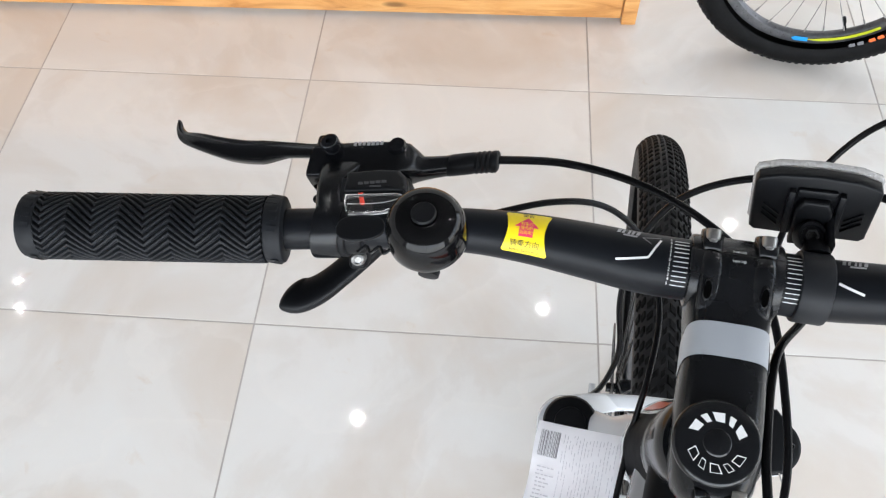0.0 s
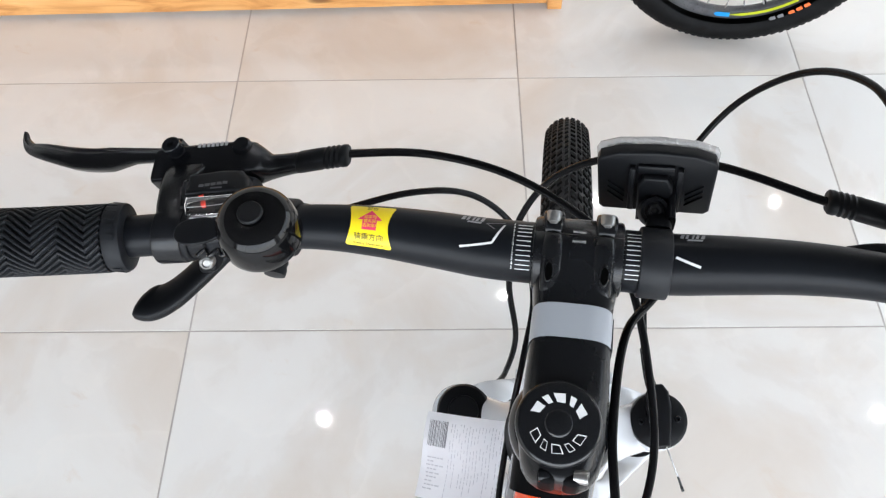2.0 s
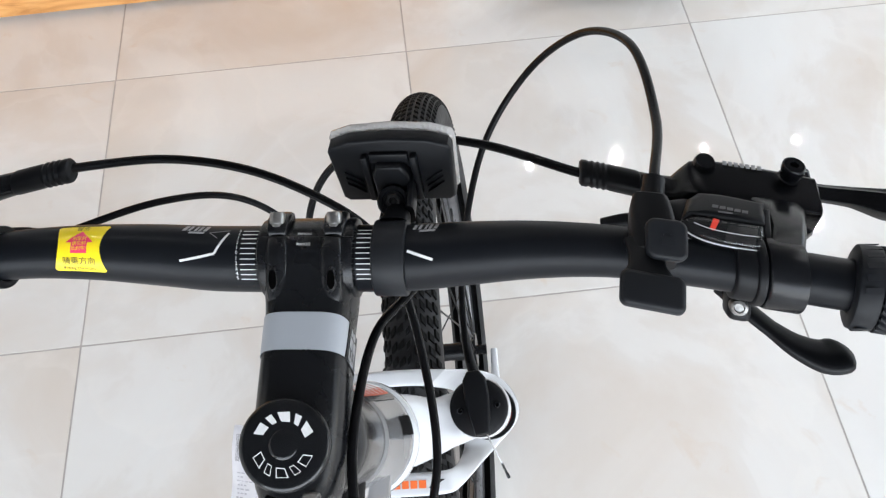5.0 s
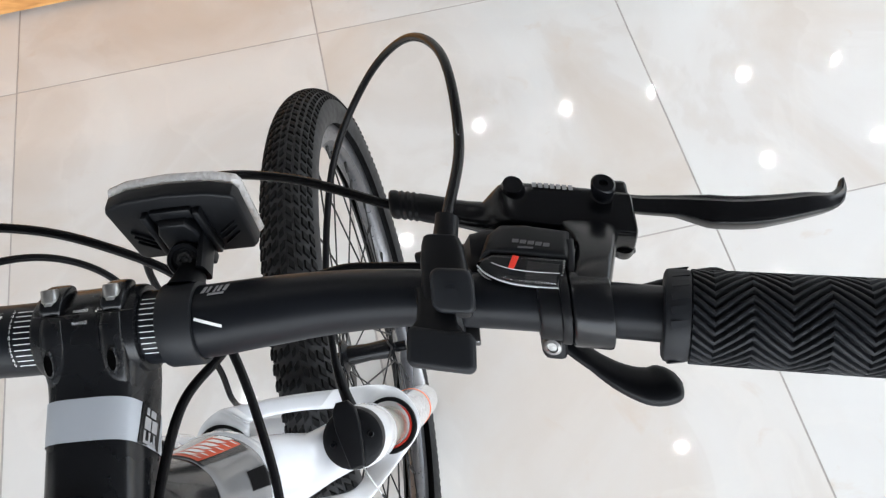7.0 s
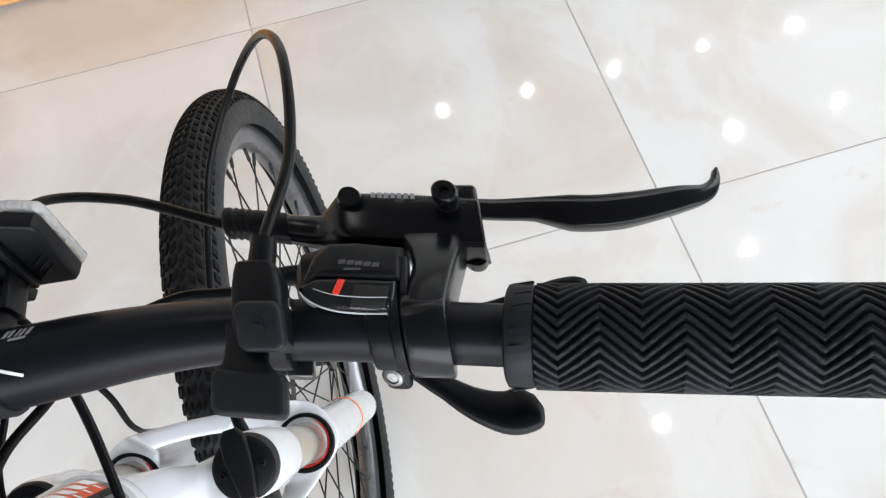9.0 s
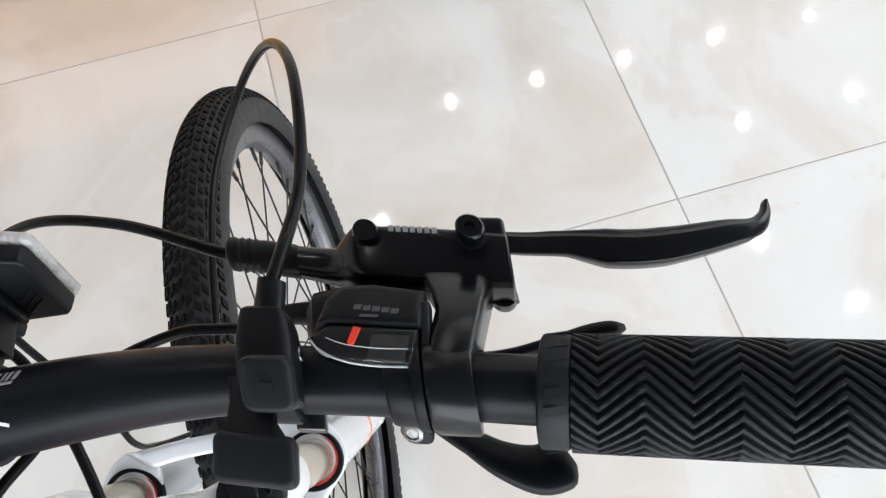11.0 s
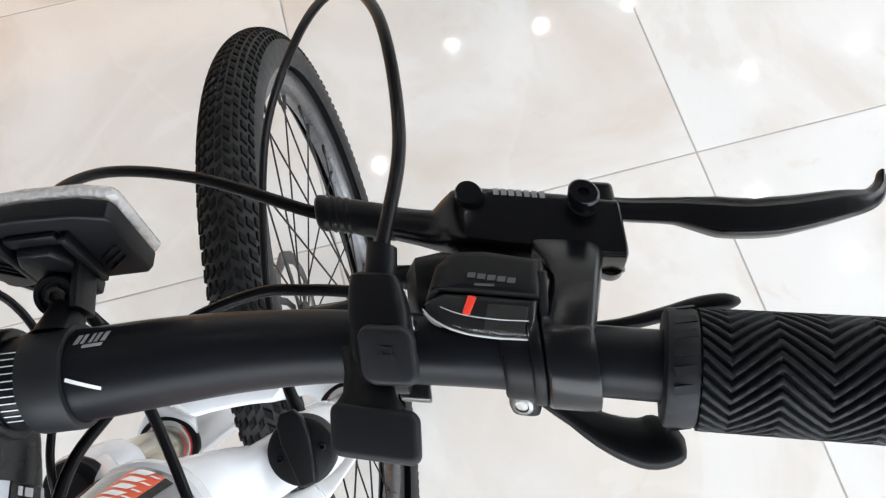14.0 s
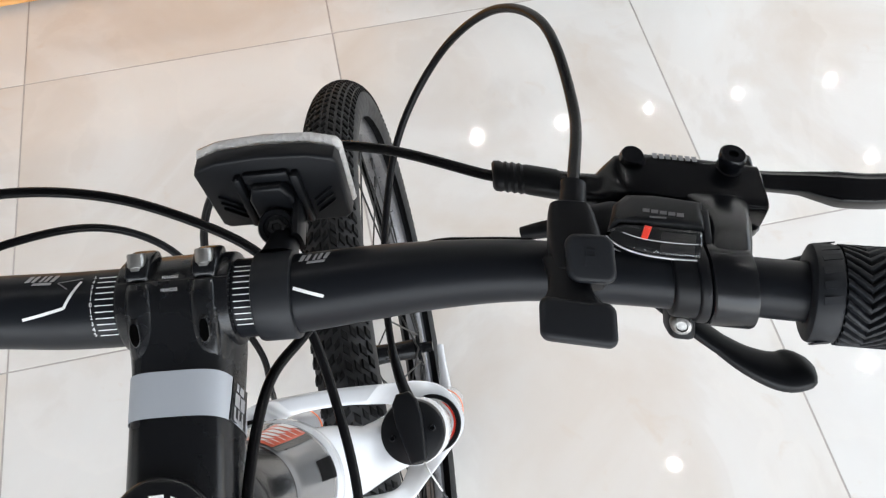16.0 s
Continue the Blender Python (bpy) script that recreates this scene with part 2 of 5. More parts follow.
def join(*bms):
    out = bmesh.new()
    for b in bms:
        me = bpy.data.meshes.new("tmp")
        b.to_mesh(me)
        b.free()
        out.from_mesh(me)
        bpy.data.meshes.remove(me)
    return out


def moved(bm, m):
    bmesh.ops.transform(bm, matrix=m, verts=bm.verts)
    return bm


def mapped(bm, f):
    for v in bm.verts:
        v.co = f(*v.co)
    return bm


def loft(rings, closed=True, caps=True, wrap=False):
    """Skin over rings of equally many points."""
    bm = bmesh.new()
    vs = [[bm.verts.new(p) for p in ring] for ring in rings]
    n = len(vs[0])
    pairs = list(zip(vs, vs[1:])) + ([(vs[-1], vs[0])] if wrap else [])
    for a, b in pairs:
        for i in range(n if closed else n - 1):
            j = (i + 1) % n
            bm.faces.new((a[i], a[j], b[j], b[i]))
    if caps and closed and not wrap:
        bm.faces.new(vs[0])
        bm.faces.new(vs[-1])
    return bm


def spline(points, n=10):
    pts = [Vector(p) for p in points]
    pts = [2 * pts[0] - pts[1], *pts, 2 * pts[-1] - pts[-2]]
    out = []
    for i in range(1, len(pts) - 2):
        a, b, c, d = pts[i - 1:i + 3]
        for k in range(n):
            u = k / n
            out.append(0.5 * (2 * b + (c - a) * u + (2 * a - 5 * b + 4 * c - d) * u * u + (3 * b - a - 3 * c + d) * u ** 3))
    return out + [pts[-2]]


def sweep(points, section, up=(0, 0, 1)):
    """Rings along a line of points; section(i, n) gives (side, up) pairs."""
    pts = [Vector(p) for p in points]
    rings, u = [], Vector(up)
    for i, p in enumerate(pts):
        d = (pts[min(i + 1, len(pts) - 1)] - pts[max(i - 1, 0)]).normalized()
        u = (u - d * u.dot(d)).normalized()
        side = d.cross(u)
        rings.append([p + side * a + u * b for a, b in section(i, len(pts))])
    return rings


def circle(r, n=16, squash=1.0, power=2.0):
    out = []
    for k in range(n):
        a = 2 * math.pi * k / n
        c, s = math.cos(a), math.sin(a)
        e = 2.0 / power
        out.append((r * math.copysign(abs(c) ** e, c), r * squash * math.copysign(abs(s) ** e, s)))
    return out


def tube(points, radius, n=14, smooth=10, caps=True):
    pts = spline(points, smooth) if smooth else [Vector(p) for p in points]
    r = radius if callable(radius) else (lambda u: radius)
    return loft(sweep(pts, lambda i, m: circle(r(i / (m - 1)), n), up=(0.13, 0.21, 0.97)), caps=caps)


def lathe(profile, n=40, axis="z"):
    """Turned shape: profile of (radius, height); closed where the radius is 0."""
    bm = bmesh.new()
    rows = []
    for r, h in profile:
        if r < 1e-6:
            rows.append([bm.verts.new((0, 0, h))])
        else:
            rows.append([bm.verts.new((r * math.cos(2 * math.pi * k / n), r * math.sin(2 * math.pi * k / n), h)) for k in range(n)])
    for a, b in zip(rows, rows[1:]):
        if len(a) == 1 and len(b) == 1:
            continue
        for k in range(n):
            j = (k + 1) % n
            if len(a) == 1:
                bm.faces.new((a[0], b[j], b[k]))
            elif len(b) == 1:
                bm.faces.new((a[k], a[j], b[0]))
            else:
                bm.faces.new((a[k], a[j], b[j], b[k]))
    return bm


def ring_of(r_out, r_in, h, bevel, n=48):
    """A collar round the z axis, from -h/2 to h/2, with rounded edges."""
    b = bevel
    prof = [(r_in, -h / 2), (r_out - b, -h / 2), (r_out - 0.3 * b, -h / 2 + 0.3 * b), (r_out, -h / 2 + b), (r_out, h / 2 - b), (r_out - 0.3 * b, h / 2 - 0.3 * b), (r_out - b, h / 2), (r_in, h / 2), (r_in, -h / 2)]
    return lathe(prof, n)


def box(x0, x1, y0, y1, z0, z1, bevel=0.0, segments=3):
    bm = bmesh.new()
    bmesh.ops.create_cube(bm, size=1)
    for v in bm.verts:
        v.co = (x0 + (v.co.x + 0.5) * (x1 - x0), y0 + (v.co.y + 0.5) * (y1 - y0), z0 + (v.co.z + 0.5) * (z1 - z0))
    if bevel:
        bmesh.ops.bevel(bm, geom=list(bm.edges), offset=bevel, segments=segments, affect="EDGES", profile=0.5)
    return bm


def slab(outline, z0, z1, bevel=0.0, segments=3):
    """A plate with the outline (x, y) between two heights, its rims rounded."""
    bm = bmesh.new()
    low = [bm.verts.new((x, y, z0)) for x, y in outline]
    top = [bm.verts.new((x, y, z1)) for x, y in outline]
    n = len(outline)
    fl, ft = bm.faces.new(low), bm.faces.new(top)
    for i in range(n):
        bm.faces.new((low[i], low[(i + 1) % n], top[(i + 1) % n], top[i]))
    bmesh.ops.recalc_face_normals(bm, faces=bm.faces)
    if bevel:
        rim = [e for e in bm.edges if e in ft.edges or e in fl.edges]
        bmesh.ops.bevel(bm, geom=rim, offset=bevel, segments=segments, affect="EDGES", profile=0.5)
    return bm


def rounded(w, h, r, n=5, cx=0.0, cy=0.0):
    """A rectangle with round corners, as an outline."""
    out = []
    for sx, sy, a0 in ((1, 1, 0), (-1, 1, 90), (-1, -1, 180), (1, -1, 270)):
        for k in range(n + 1):
            a = radians(a0 + 90 * k / n)
            out.append((cx + sx * (w / 2 - r) + r * math.cos(a), cy + sy * (h / 2 - r) + r * math.sin(a)))
    return out


def letters(text, size, spacing=1.0, depth=0.0):
    """Lettering as a flat bmesh, centred on the origin, cap height about 0.7 * size."""
    curve = bpy.data.curves.new("lettering", "FONT")
    curve.body, curve.size, curve.align_x, curve.align_y, curve.space_character = text, size, "CENTER", "CENTER", spacing
    curve.resolution_u = 2
    ob = bpy.data.objects.new("lettering", curve)
    me = bpy.data.meshes.new_from_object(ob)
    bm = bmesh.new()
    bm.from_mesh(me)
    bpy.data.objects.remove(ob)
    bpy.data.curves.remove(curve)
    bpy.data.meshes.remove(me)
    return bm


def each_bar(name, rows, mat, parent, place, thick=0.0002):
    """Print too small to read, each bar (x, y, w, h) a part laid down by place()."""
    for x, y, w, h in rows:
        part(name, place(box(x - w / 2, x + w / 2, y - h / 2, y + h / 2, 0, thick)), mat, parent)


def bars(rows, thick=0.0002):
    """Small flat bars (x, y, w, h) for print too small to read."""
    return join(*[box(x - w / 2, x + w / 2, y - h / 2, y + h / 2, 0, thick) for x, y, w, h in rows])


def hex_bolt(r, h, socket=True):
    """A socket-head screw along +z from 0 to h."""
    prof = [(0, 0), (r, 0), (r, h - 0.15 * r), (r - 0.15 * r, h)]
    if socket:
        prof += [(0.55 * r, h), (0.5 * r, h - 0.7 * r), (0, h - 0.75 * r)]
    else:
        prof += [(0, h)]
    return lathe(prof, 20)


def aim(at, way, up=(0, 0, 1)):
    """A matrix at a place whose z points along way."""
    z = Vector(way).normalized()
    x = Vector(up).cross(z)
    x = x.normalized() if x.length > 1e-4 else Vector((1, 0, 0))
    y = z.cross(x)
    return Matrix.Translation(at) @ Matrix((x, y, z)).transposed().to_4x4()


# ---- the room ----
ROOM_X0, ROOM_X1, ROOM_Y0, ROOM_Y1 = -3.6, 4.8, -4.2, 3.0
floor = tagged(part("floor", box(ROOM_X0, ROOM_X1, ROOM_Y0, ROOM_Y1, -0.08, -0.0008), GROUT), "polished cream porcelain tiled shop floor with grey joints", "floor", kind="structure")
ceiling = tagged(part("ceiling", box(ROOM_X0 - 0.2, ROOM_X1 + 0.2, ROOM_Y0 - 0.2, ROOM_Y1 + 0.2, CEILING, CEILING + 0.12), CEILING_PAINT), "dark grey painted shop ceiling with recessed lamps", "ceiling", kind="structure")
tagged(part("wall_north", box(ROOM_X0 - 0.2, ROOM_X1 + 0.2, ROOM_Y1, ROOM_Y1 + 0.2, -0.08, CEILING), PLASTER), "plain white shop wall", "wall", kind="structure")
tagged(part("wall_west", box(ROOM_X0 - 0.2, ROOM_X0, ROOM_Y0, ROOM_Y1, -0.08, CEILING), PLASTER), "plain white shop wall", "wall", kind="structure")
S0, S1, SZ0, SZ1 = -2.8, 4.0, 0.15, 2.5
tagged(part("wall_south", join(box(ROOM_X0 - 0.2, S0, ROOM_Y0 - 0.2, ROOM_Y0, -0.08, CEILING), box(S1, ROOM_X1 + 0.2, ROOM_Y0 - 0.2, ROOM_Y0, -0.08, CEILING),
            box(S0, S1, ROOM_Y0 - 0.2, ROOM_Y0, -0.08, SZ0), box(S0, S1, ROOM_Y0 - 0.2, ROOM_Y0, SZ1, CEILING)), PLASTER), "white shop wall with a wide shopfront opening", "wall", kind="structure")
shopfront = tagged(empty("window_2", m=pose(0, ROOM_Y0 - 0.1, 0)), "wide shopfront window with pale frame and clear glass", "window", kind="structure")
for i in range(4):
    x0, x1 = S0 + (S1 - S0) * i / 4, S0 + (S1 - S0) * (i + 1) / 4
    fr = join(box(x0, x0 + 0.05, -0.03, 0.03, SZ0, SZ1), box(x1 - 0.05, x1, -0.03, 0.03, SZ0, SZ1), box(x0 + 0.05, x1 - 0.05, -0.03, 0.03, SZ0, SZ0 + 0.05), box(x0 + 0.05, x1 - 0.05, -0.03, 0.03, SZ1 - 0.05, SZ1))
    part("window_frame", fr, PLASTER, shopfront)
    part("pane", box(x0 + 0.05, x1 - 0.05, -0.004, 0.004, SZ0 + 0.05, SZ1 - 0.05), GLASS, shopfront).visible_shadow = False
area_lamp("shopfront_daylight", S1 - S0 - 0.1, SZ1 - SZ0 - 0.1, SOUTH_WATTS, (0.91, 0.955, 1.0), look(((S0 + S1) / 2, ROOM_Y0 + 0.02, (SZ0 + SZ1) / 2), ((S0 + S1) / 2, 0, (SZ0 + SZ1) / 2)))
W0, W1, WZ0, WZ1 = -3.4, 2.4, 0.3, 2.55
wall_east = tagged(part("wall_east", join(box(ROOM_X1, ROOM_X1 + 0.2, ROOM_Y0, W0, -0.08, CEILING), box(ROOM_X1, ROOM_X1 + 0.2, W1, ROOM_Y1, -0.08, CEILING),
                   box(ROOM_X1, ROOM_X1 + 0.2, W0, W1, -0.08, WZ0), box(ROOM_X1, ROOM_X1 + 0.2, W0, W1, WZ1, CEILING)), PLASTER), "white shop wall with a wide window opening", "wall", kind="structure")
window = tagged(empty("window_1", m=pose(ROOM_X1 + 0.1, 0, 0)), "wide shop window with pale frame and clear glass", "window", kind="structure")
for i in range(4):
    y0, y1 = W0 + (W1 - W0) * i / 4, W0 + (W1 - W0) * (i + 1) / 4
    fr = join(box(-0.03, 0.03, y0, y0 + 0.05, WZ0, WZ1), box(-0.03, 0.03, y1 - 0.05, y1, WZ0, WZ1), box(-0.03, 0.03, y0 + 0.05, y1 - 0.05, WZ0, WZ0 + 0.05), box(-0.03, 0.03, y0 + 0.05, y1 - 0.05, WZ1 - 0.05, WZ1))
    part("window_frame", fr, PLASTER, window)
    pane = part("pane", box(-0.004, 0.004, y0 + 0.05, y1 - 0.05, WZ0 + 0.05, WZ1 - 0.05), GLASS, window)
    pane.visible_shadow = False
area_lamp("window_daylight", W1 - W0 - 0.1, WZ1 - WZ0 - 0.1, EAST_WATTS, (0.90, 0.95, 1.0), look((ROOM_X1 - 0.02, (W0 + W1) / 2, (WZ0 + WZ1) / 2), (0, (W0 + W1) / 2, (WZ0 + WZ1) / 2)))

lamp_rim = mesh_of("trim_ring", moved(ring_of(0.038, 0.0156, 0.006, 0.002, 28), pose(0, 0, -0.003)), PLASTER)
lamp_disc = mesh_of("bulb", lathe([(0, -0.002), (0.0136, -0.002), (0.0152, -0.0005), (0.0152, 0.0), (0, 0.0)], 24), LAMP_MAT)
for x, y in LAMPS:
    lamp = tagged(empty("ceiling_light", m=pose(x, y, CEILING)), "small round white recessed ceiling lamp, lit", "ceiling light", "ceiling lamps")
    for nm, me in (("trim_ring", lamp_rim), ("bulb", lamp_disc)):
        ob = new(nm, me)
        ob.parent = lamp

# the pine display plinth along the back
PLINTH = pose(0.676, 0.222, 0, 0, 0, 0.9)
plinth = tagged(empty("display_plinth", m=PLINTH), "varnished orange knotty pine display plinth on the tiles", "plinth")
for k in range(3):
    part("plank", box(-2.3, -0.0015, 0.0, 0.024, 0.012 + 0.135 * k, 0.012 + 0.135 * k + 0.132, 0.002, 2), PINE, plinth)
part("corner_post", box(0.0, 0.033, -0.008, 0.034, 0.0, 0.418, 0.003, 2), PINE, plinth)
part("side_board", box(0.004, 0.028, 0.0345, 0.7, 0.012, 0.416, 0.002, 2), PINE, plinth)
part("top_board", box(-2.3, 0.033, -0.012, 0.7, 0.4185, 0.44, 0.003, 2), PINE, plinth)


# ---- the bicycle: x to its right along the handlebar, y ahead, z up from the floor ----
YAW, LEAN_SIDE = radians(-8.83), radians(3.25)
bx = Vector((math.cos(YAW) * math.cos(LEAN_SIDE), math.sin(YAW) * math.cos(LEAN_SIDE), math.sin(LEAN_SIDE)))
by = Vector((-math.sin(YAW), math.cos(YAW), 0))
bz = bx.cross(by)
BIKE = Matrix.Translation((0.5698, -1.0779, 0.0012)) @ Matrix((bx, by, bz)).transposed().to_4x4()
bike = tagged(empty("bicycle", m=BIKE), "white and orange mountain bike with black controls, standing on tiles", "bicycle")

# handlebar: centre line of one half and its radius, by the distance from the stem
BAR_LINE = [(0.0, 0.0410, 0.9025, 0.0159), (0.045, 0.0410, 0.9028, 0.0158), (0.075, 0.0408, 0.9070, 0.0148), (0.105, 0.0393, 0.9122, 0.0132),
            (0.135, 0.0362, 0.9160, 0.0118), (0.165, 0.0308, 0.9180, 0.0112), (0.205, 0.0228, 0.9190, 0.0111), (0.245, 0.0140, 0.9205, 0.0111), (0.376, -0.0135, 0.9303, 0.0111)]


def bar_at(s):
    """Centre (y, z) and radius of the handlebar at the distance s from the stem."""
    s = min(max(abs(s), 0.0), 0.376)
    for i in range(len(BAR_LINE) - 1):
        a, b = BAR_LINE[i], BAR_LINE[i + 1]
        if s <= b[0]:
            p0 = BAR_LINE[max(i - 1, 0)]
            p3 = BAR_LINE[min(i + 2, len(BAR_LINE) - 1)]
            h = b[0] - a[0]
            u = (s - a[0]) / h
            out = []
            for k in (1, 2, 3):
                m0 = (b[k] - p0[k]) / max(b[0] - p0[0], 1e-6) * h
                m1 = (p3[k] - a[k]) / max(p3[0] - a[0], 1e-6) * h
                out.append((2 * u ** 3 - 3 * u * u + 1) * a[k] + (u ** 3 - 2 * u * u + u) * m0 + (3 * u * u - 2 * u ** 3) * b[k] + (u ** 3 - u * u) * m1)
            return out
    return BAR_LINE[-1][1:]


def on_bar(x, degrees, lift=0.0):
    """A place on the handlebar's skin; the angle runs from the top towards the rider."""
    y, z, r = bar_at(x)
    a = radians(degrees)
    return Vector((x, y - (r + lift) * math.sin(a), z + (r + lift) * math.cos(a)))


def wrap_print(bm, x, degrees, lift=0.00025, turn=0):
    """Lay a flat print round the handlebar: its x runs along the bar, its y forward over the top."""
    if turn:
        moved(bm, pose(0, 0, 0, 0, 0, turn))
    r = bar_at(x)[2]
    return mapped(bm, lambda a, b, c: on_bar(x + a, degrees - math.degrees(b / r), lift + c))


bar = part("handlebar", loft([[on_bar(-0.364 + 0.734 * i / 150, 360 * k / 40) for k in range(40)] for i in range(151)]), BLACK_BAR, bike, "satin black riser handlebar with white print")

# angle scales beside the stem
for sx in (-1, 1):
    rows = [(sx * 0.0271, -0.0125 + 0.00245 * i, 0.0072, 0.00035) for i in range(11)]
    each_bar("scale_mark", rows, WHITE_PRINT, bar, lambda bm: mapped(bm, lambda a, b, c: on_bar(a, 21 - math.degrees(b / 0.0159), 0.0002 + c)))
for i, ch in enumerate("54321012345"):
    part("numeral", wrap_print(letters(ch, 0.0024), -0.0325, 21 - math.degrees((0.0125 - 0.00245 * i) / 0.0159)), WHITE_PRINT, bar)


def stroke(points, w, n=8):
    """A painted line on the handlebar through (x, angle) points."""
    out = []
    for (xa, aa), (xb, ab) in zip(points, points[1:]):
        da = math.radians(ab - aa) * 0.0152
        L = math.hypot(xb - xa, da)
        px, pa = -da / L * w / 2, math.degrees((xb - xa) / L * w / 2 / 0.0152)
        rings = []
        for i in range(n + 1):
            u = i / n
            x, a = xa + (xb - xa) * u, aa + (ab - aa) * u
            rings.append([on_bar(x + px, a + pa, 0.0003), on_bar(x - px, a - pa, 0.0003)])
        out.append(loft(rings, closed=False))
    return join(*out)


part("white_flash", stroke([(-0.0590, 37), (-0.0430, 22), (-0.0375, -18)], 0.0011), WHITE_PRINT, bar, "white angular painted line")
part("white_flash", stroke([(-0.0375, -24), (-0.0470, -18), (-0.0425, -6)], 0.0005), GREY_PRINT, bar, "thin grey painted line")
part("white_flash", stroke([(0.0470, 20), (0.0588, 37)], 0.0012), WHITE_PRINT, bar, "white painted line")
for x0 in (-0.0545, 0.0545):
    rows = ([(-0.0045, 0.0006, 0.0016, 0.0040), (-0.0022, 0.0006, 0.0012, 0.0040), (0.0006, 0.0006, 0.0010, 0.0040), (0.0026, 0.0006, 0.0012, 0.0040), (0.0052, 0.0006, 0.0016, 0.0040), (0.002, -0.0026, 0.0072, 0.0011)])
    each_bar("maker_mark", rows, SOFT_PRINT, bar, lambda bm: wrap_print(mapped(bm, lambda a, b, c: Vector((a + 0.25 * b, b, c))), x0, -27))

# the yellow riding direction sticker
def sticker_half(v):
    """Half width of the sticker, pinched in the middle."""
    return 0.0094 + 0.0026 * abs(2 * v - 1) ** 1.6


SX, A0, A1 = -0.1050, -32.0, 72.0
rings = []
for i in range(25):
    v = i / 24
    a = A0 + (A1 - A0) * v
    h = sticker_half(v)
    if i in (0, 24):
        h -= 0.0012
    rings.append([on_bar(SX + h * (2 * k / 12 - 1), a, 0.0002) for k in range(13)])
sticker = part("sticker", loft(rings, closed=False), YELLOW, bar, "yellow vinyl riding direction sticker with red arrow")
arrow = slab([(0, 0.0052), (-0.0062, -0.0006), (-0.0036, -0.0006), (-0.0036, -0.0056), (0.0036, -0.0056), (0.0036, -0.0006), (0.0062, -0.0006)], 0, 0.00005)
bmesh.ops.triangulate(arrow, faces=arrow.faces)
bmesh.ops.subdivide_edges(arrow, edges=arrow.edges, cuts=3, use_grid_fill=True)
part("arrow", wrap_print(arrow, SX, 8, 0.0003), PINK, bar)
for text, size, deg, mat in (("警告", 0.0030, -22, INK_AND_GAP_BLACK), ("刹车时", 0.0021, 3, YELLOW), ("请先刹", 0.0021, 13, YELLOW), ("后刹车!", 0.0021, 23, YELLOW),
                             ("骑乘方向", 0.0038, 49, INK_AND_GAP_BLACK), ("Riding Direction", 0.0023, 64, INK_AND_GAP_BLACK)):
    part("sticker_print", wrap_print(letters(text, size), SX, deg, 0.00045), mat, bar)

# ---- stem ----
HEAD = radians(67.5)
DOWN = Vector((0, math.cos(HEAD), -math.sin(HEAD)))
AHEAD = Vector((0, math.sin(HEAD), math.cos(HEAD)))
RAKE = 0.065
LEG_DOWN = (DOWN - AHEAD * RAKE).normalized()
CAP = Vector((0.0, -0.0495, 0.9025))


def steer(s, side=0.0, ahead=0.0):
    """A place s metres down the steering axis."""
    return CAP + DOWN * s + Vector((side, 0, 0)) + AHEAD * (ahead - RAKE * s)


STEM = [(-0.0725, 0.8880, 0.0080, 0.0085, 2.2), (-0.0710, 0.8900, 0.0118, 0.0115, 2.2), (-0.0680, 0.8918, 0.0152, 0.0150, 2.3), (-0.0620, 0.8934, 0.0184, 0.0195, 2.5), (-0.0500, 0.8962, 0.0208, 0.0200, 2.8), (-0.030, 0.9012, 0.0207, 0.0200, 3.2), (-0.010, 0.9058, 0.0200, 0.0200, 3.6), (0.0, 0.9078, 0.0198, 0.0198, 3.8), (0.010, 0.9096, 0.0196, 0.0196, 4.0),
        (0.0130, 0.9103, 0.0198, 0.0196, 4.0), (0.0165, 0.9116, 0.0202, 0.0198, 3.8), (0.0200, 0.9133, 0.0207, 0.0200, 3.6), (0.0240, 0.9153, 0.0212, 0.0205, 3.4), (0.0285, 0.9178, 0.0216, 0.0210, 3.2), (0.0325, 0.9200, 0.0217, 0.0210, 3.2), (0.0385, 0.9212, 0.0217, 0.0205, 3.2)]


def stem_ring(y, lift=0.0):
    top, half_w, half_h, pw = (float(np.interp(y, [r[0] for r in STEM], [r[k] for r in STEM])) for k in (1, 2, 3, 4))
    return [Vector((a, y, top - half_h + b)) for a, b in circle(half_w + lift, 60, (half_h + lift) / (half_w + lift), pw)]


stem = part("stem", loft([stem_ring(r[0]) for r in STEM]), BLACK_STEM, bike, "short black alloy stem with a silver grey band")
part("silver_band", loft([stem_ring(y, 0.0004) for y in (-0.0080, -0.0030, 0.0020, 0.0060, 0.0090)], caps=False), SILVER_PAINT, stem, "silver grey painted band")
CY, CZ = 0.0410, 0.9025
clamp = moved(ring_of(0.0192, 0.0161, 0.0450, 0.0018, 64), pose(0, CY, CZ, 0, 90, 0))
part("bar_clamp", clamp, BLACK_STEM, stem)


def clamp_arc(x, half_w, a0, a1, height, power=2.8, n=16):
    """A rounded rib that runs round the clamp between two angles."""
    rings = []
    for i in range(n + 1):
        u = i / n
        a = radians(a0 + (a1 - a0) * u)
        swell = math.sin(math.pi * min(1, max(0, u))) ** 0.45
        w, h = half_w * (0.72 + 0.28 * swell), height * (0.15 + 0.85 * swell)
        ring = []
        for p, q in circle(1.0, 24, 1.0, power):
            r = 0.0170 + (q + 1) / 2 * (0.0022 + h)
            ring.append(Vector((x + p * w, CY - r * math.sin(a), CZ + r * math.cos(a))))
        rings.append(ring)
    return loft(rings)


